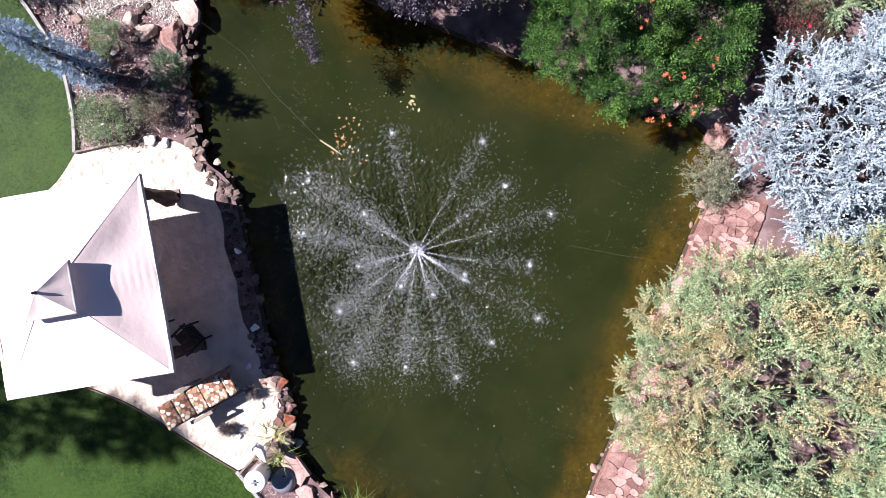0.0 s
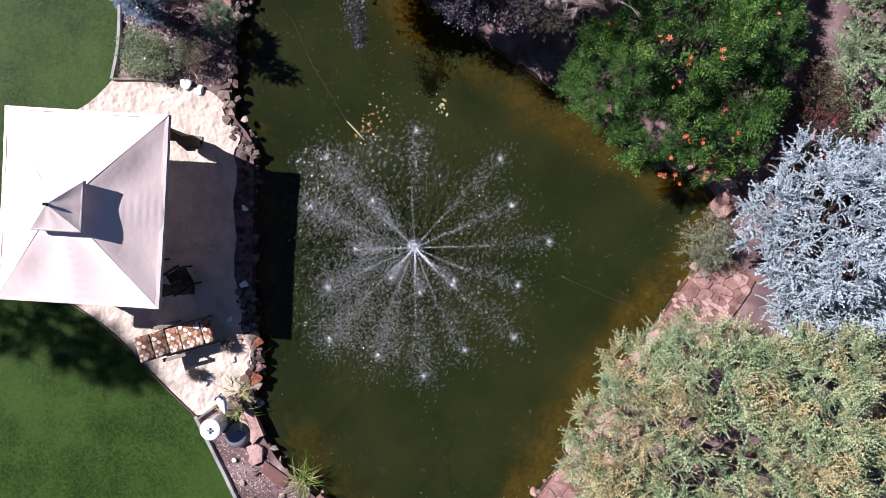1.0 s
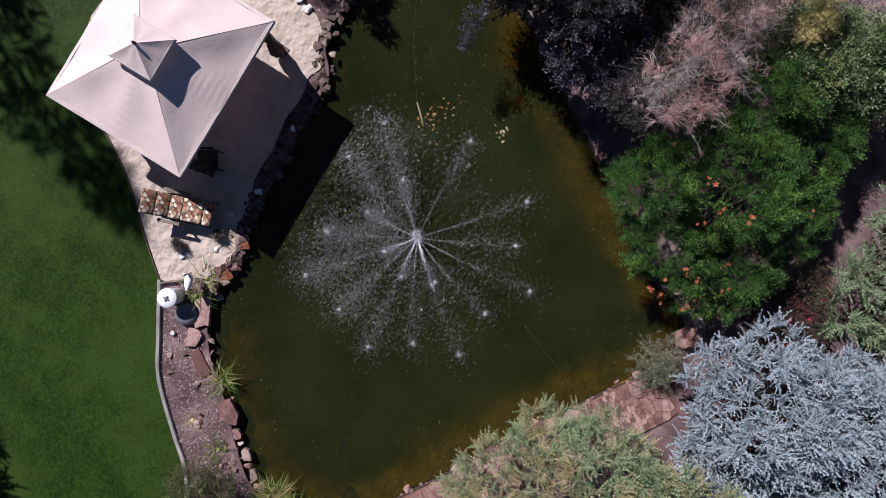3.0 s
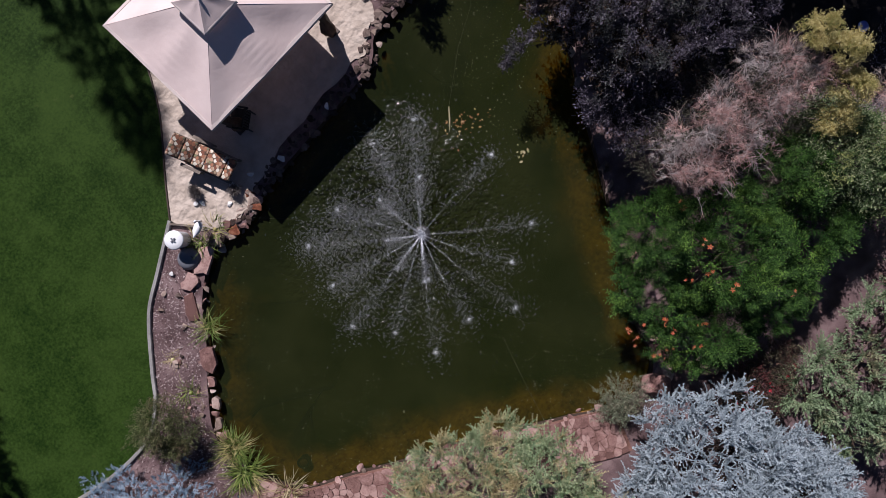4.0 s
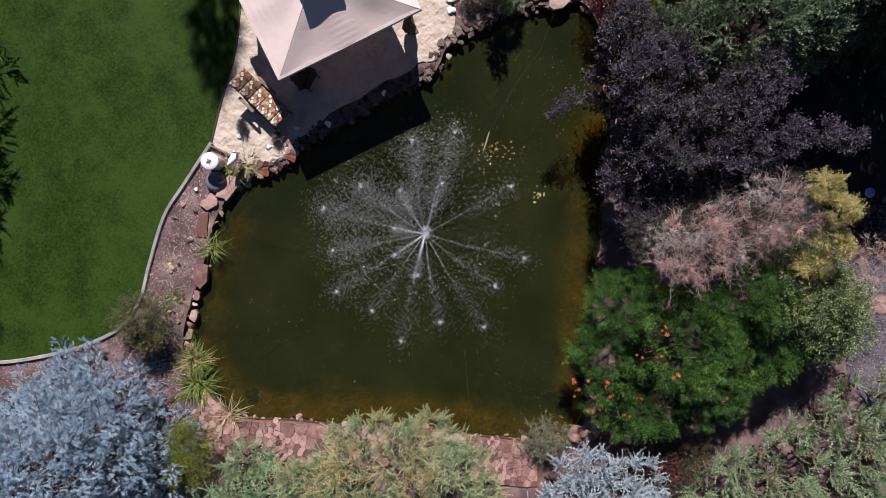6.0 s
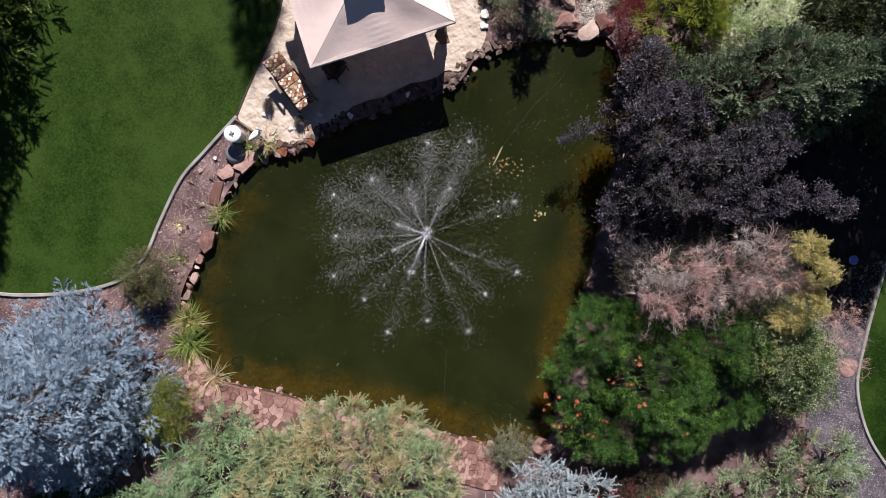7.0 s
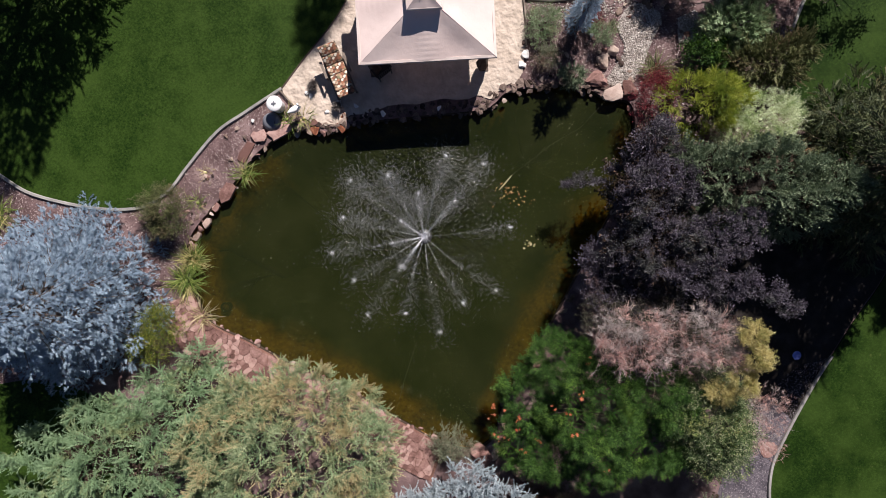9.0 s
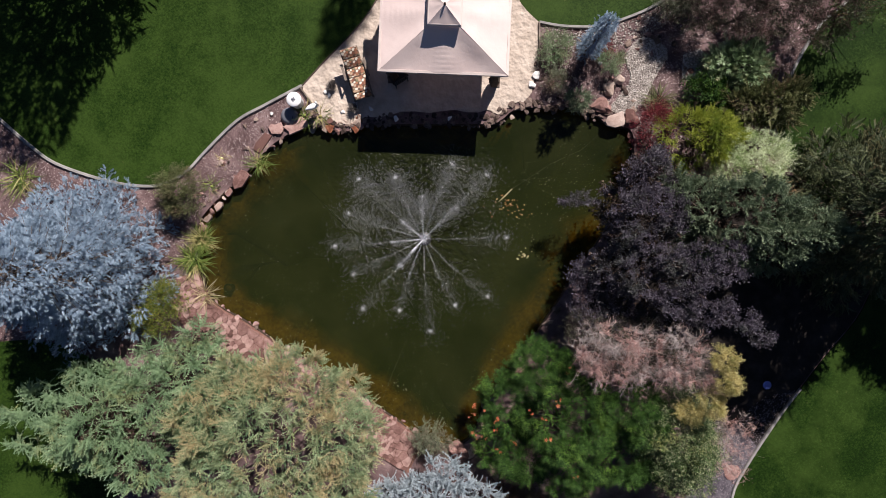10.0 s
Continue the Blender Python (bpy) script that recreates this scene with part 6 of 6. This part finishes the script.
def gazebo():
    home = thing("gazebo", (CX, CY, 0.03), "beige canvas garden gazebo with a vented hip roof", "gazebo")
    for s in range(4):
        half, off = (HX, HY) if s % 2 == 0 else (HY, HX)
        c = part("canopy_panel", slope(s, half, off, 0.6, 0.36, 0.085), M_CANVAS, home)
        c.location.z = EAVE - 0.03
        part("hem", hem(s, half, off, 0.09), M_HEM, c)
        v = part("vent_panel", slope(s, 0.46, 0.46, 0.3, 0.012, 0.03, 10, 8), M_CANVAS, home)
        v.location.z = EAVE + 0.72
        part("vent_hem", vent_hem(s, 0.46), M_HEM, v)
    for k, (sx, sy) in enumerate(((1, 1), (1, -1), (-1, 1), (-1, -1))):
        x, y = sx * (HX - 0.2), sy * (HY - 0.18)
        post = part("post", box((0.07, 0.07, EAVE), (x, y, EAVE / 2 - 0.02), 0.008), M_BRONZE, home)
        part("foot_plate", box((0.2, 0.2, 0.02), (x, y, 0.012), 0.004), M_BRONZE, post)
        # a tied curtain, full above and below its tie
        bm = lathe([(0.02, 0.08), (0.13, 0.1), (0.16, 0.35), (0.11, 0.75), (0.06, 0.95), (0.1, 1.2), (0.13, 1.6), (0.12, 1.78), (0.03, 1.8)], 18, at=(x - sx * 0.1, y + 0.02, 0))
        for v in bm.verts:
            ang = math.atan2(v.co.y - y, v.co.x - x)
            f = 1 + 0.22 * math.sin(ang * 7 + v.co.z * 1.5)
            v.co.x, v.co.y = x - sx * 0.1 + (v.co.x - x + sx * 0.1) * f, y + 0.02 + (v.co.y - y - 0.02) * f
        part("curtain", bm, M_NETTING, home, "tied dark brown curtain")
        part("seam", tubes("seam", [([(sx * (HX + 0.01), sy * (HY + 0.01), EAVE - 0.028), (sx * 1.11, sy * 0.97, EAVE + 0.278), (sx * 0.36, sy * 0.36, EAVE + 0.578)], (0.004, 0.004, 0.004))], M_CANVAS), None, home)
        part("rafter", tubes("rafter", [([(sx * HX, sy * HY, EAVE - 0.06), (sx * 0.36, sy * 0.36, EAVE + 0.51)], (0.02, 0.02))], M_BRONZE), None, home)
    for sy in (1, -1):
        part("beam", box((2 * HX - 0.3, 0.05, 0.06), (0, sy * (HY - 0.18), EAVE - 0.12), 0.006), M_BRONZE, home)
    for sx in (1, -1):
        part("beam", box((0.05, 2 * HY - 0.3, 0.06), (sx * (HX - 0.2), 0, EAVE - 0.12), 0.006), M_BRONZE, home)
    part("finial", lathe([(0.02, 0), (0.035, 0.03), (0.02, 0.07), (0.03, 0.1), (0.005, 0.14)], 12, at=(0, 0, EAVE + 0.98)), M_BRONZE, home)


gazebo()


def chair(at, turn):
    """A black iron garden chair."""
    home = thing("garden_chair", at, "black iron garden chair in the gazebo's shade", "chair", "chairs in the gazebo")
    home.rotation_euler[2] = turn
    part("seat", box((0.48, 0.46, 0.04), (0, 0, 0.42), 0.015), M_BLACK, home)
    for k in range(7):
        part("back_slat", box((0.03, 0.015, 0.46), (-0.19 + k * 0.063, -0.24, 0.68), 0.004), M_BLACK, home)
    part("back_rail", box((0.48, 0.03, 0.05), (0, -0.24, 0.92), 0.01), M_BLACK, home)
    for sx in (-1, 1):
        for sy in (-1, 1):
            part("leg", box((0.035, 0.035, 0.42), (sx * 0.21, sy * 0.2, 0.21), 0.006), M_BLACK, home)
        part("armrest", box((0.05, 0.44, 0.03), (sx * 0.25, 0, 0.64), 0.01), M_BLACK, home)
        part("arm_post", box((0.03, 0.03, 0.22), (sx * 0.25, 0.18, 0.53), 0.006), M_BLACK, home)


chair((-1.0, 5.0, 0.03), 0.6)
chair((-0.55, 5.75, 0.03), 2.2)


def lounger():
    """A wooden chaise with a raised back and a printed cushion in four pads."""
    home = thing("sun_lounger", (-2.3, 5.05, 0.03), "teak sun lounger with a pebble-print cushion, back raised", "lounger")
    home.rotation_euler[2] = radians(19)  # the foot end points towards the pond
    home.scale = (1.0, 0.86, 1.0)
    for sx in (-1, 1):
        part("side_rail", box((0.05, 1.35, 0.07), (sx * 0.29, -0.28, 0.28), 0.01), M_TEAK, home)
        part("armrest", box((0.08, 0.6, 0.03), (sx * 0.36, 0.12, 0.46), 0.012), M_TEAK, home)
        part("arm_post", box((0.05, 0.05, 0.3), (sx * 0.36, -0.14, 0.32), 0.008), M_TEAK, home)
        for y in (-0.88, 0.3):
            part("leg", box((0.06, 0.06, 0.29), (sx * 0.29, y, 0.145), 0.008), M_TEAK, home)
    for k in range(8):
        part("slat", box((0.54, 0.09, 0.02), (0, -0.88 + k * 0.145, 0.31), 0.005), M_TEAK, home)
    tilt = Matrix.Rotation(radians(30), 4, "X")
    part("back_frame", box((0.56, 0.72, 0.04), (0, 0.52, 0.5), 0.01, tilt), M_TEAK, home)

    def pad(y, z, long, turn, wide=0.54):
        bm = box((wide, long, 0.11), (0, 0, 0), 0.045)
        for f in bm.faces:
            f.smooth = True
        ob = part("cushion_pad", bm, M_PRINT, home)
        ob.location, ob.rotation_euler[0] = (0, y, z), turn

    pad(-0.83, 0.38, 0.24, 0.0)
    pad(-0.42, 0.385, 0.56, 0.0)
    pad(0.02, 0.4, 0.34, 0.05)
    pad(0.35, 0.5, 0.34, radians(30))
    pad(0.64, 0.67, 0.34, radians(30))


lounger()


def filter_barrel():
    home = thing("water_barrel", (-4.17, 4.13, 0), "white lidded round water barrel with a cross-shaped knob", "barrel")
    part("body", lathe([(0.17, 0.0), (0.19, 0.04), (0.2, 0.5), (0.21, 0.53)], 32), M_WHITE, home)
    lid = part("lid", lathe([(0.21, 0.53), (0.232, 0.535), (0.232, 0.57), (0.21, 0.592), (0.1, 0.61), (0.03, 0.612)], 36), M_WHITE, home)
    bm = box((0.13, 0.035, 0.035), (0, 0, 0.625), 0.008)
    box((0.035, 0.13, 0.034), (0, 0, 0.625), 0.008, None, bm)
    part("knob", bm, M_GREY, lid, "dark cross-shaped knob")
    tub = thing("filter_dome", (-4.42, 3.7, 0), "grey plastic filter dome on the slab", "filter")
    part("shell", lathe([(0.27, 0.0), (0.275, 0.06), (0.25, 0.13), (0.18, 0.18), (0.08, 0.2), (0.01, 0.202)], 32), M_GREY, tub)
    for k in (-1, 1):
        part("vent_slot", box((0.02, 0.08, 0.012), (0.1 + 0.03 * k, -0.06, 0.186), 0.003), M_BLACK, tub)


filter_barrel()


def decoy():
    """A plain white bird-shaped garden ornament."""
    bm = lathe([(0.01, 0.0), (0.07, 0.06), (0.1, 0.16), (0.085, 0.3), (0.03, 0.42), (0.01, 0.46)], 18)
    bmesh.ops.rotate(bm, verts=bm.verts, matrix=Matrix.Rotation(radians(66), 3, "X"))
    bmesh.ops.translate(bm, verts=bm.verts, vec=(0, 0.2, 0.34))
    lathe([(0.012, 0.0), (0.012, 0.3)], 8, bm, (0.03, 0.05, 0))
    lathe([(0.012, 0.0), (0.012, 0.3)], 8, bm, (-0.03, 0.05, 0))
    lathe([(0.035, 0.3), (0.025, 0.45), (0.02, 0.6), (0.04, 0.66), (0.01, 0.71)], 10, bm, (0, 0.18, 0))
    ob = single("bird_ornament", bm, M_WHITE, "plain white wading bird ornament among the rocks", "ornament")
    ob.location, ob.rotation_euler[2] = (-3.62, 3.95, 0.02), radians(-60)


decoy()
pot = thing("sunken_pot", (-6.31, -1.88, -0.545), "black round planting pot just under the water", "pot")
part("rim", lathe([(0.12, 0.0), (0.14, 0.29), (0.15, 0.3), (0.15, 0.315), (0.13, 0.316), (0.12, 0.29), (0.11, 0.05), (0.01, 0.04)], 28), M_DARKPOT, pot)
part("soil", lathe([(0.118, 0.2), (0.116, 0.26), (0.05, 0.275), (0.005, 0.278)], 20), M_SOIL, pot)
dish = thing("glazed_dish", (11.1, -4.18, 0.0), "small blue glazed dish on the shade-dark bed", "dish")
part("bowl", lathe([(0.05, 0.0), (0.07, 0.04), (0.125, 0.085), (0.135, 0.09), (0.125, 0.085), (0.07, 0.055), (0.01, 0.05)], 28), M_BLUE, dish)
boulder(10.2, -7.0, 0.03, 0.55, 1.05, 0.3, M_PINK, 0.12, 130, "flat pink stepping stone in the gravel")
flagstones()
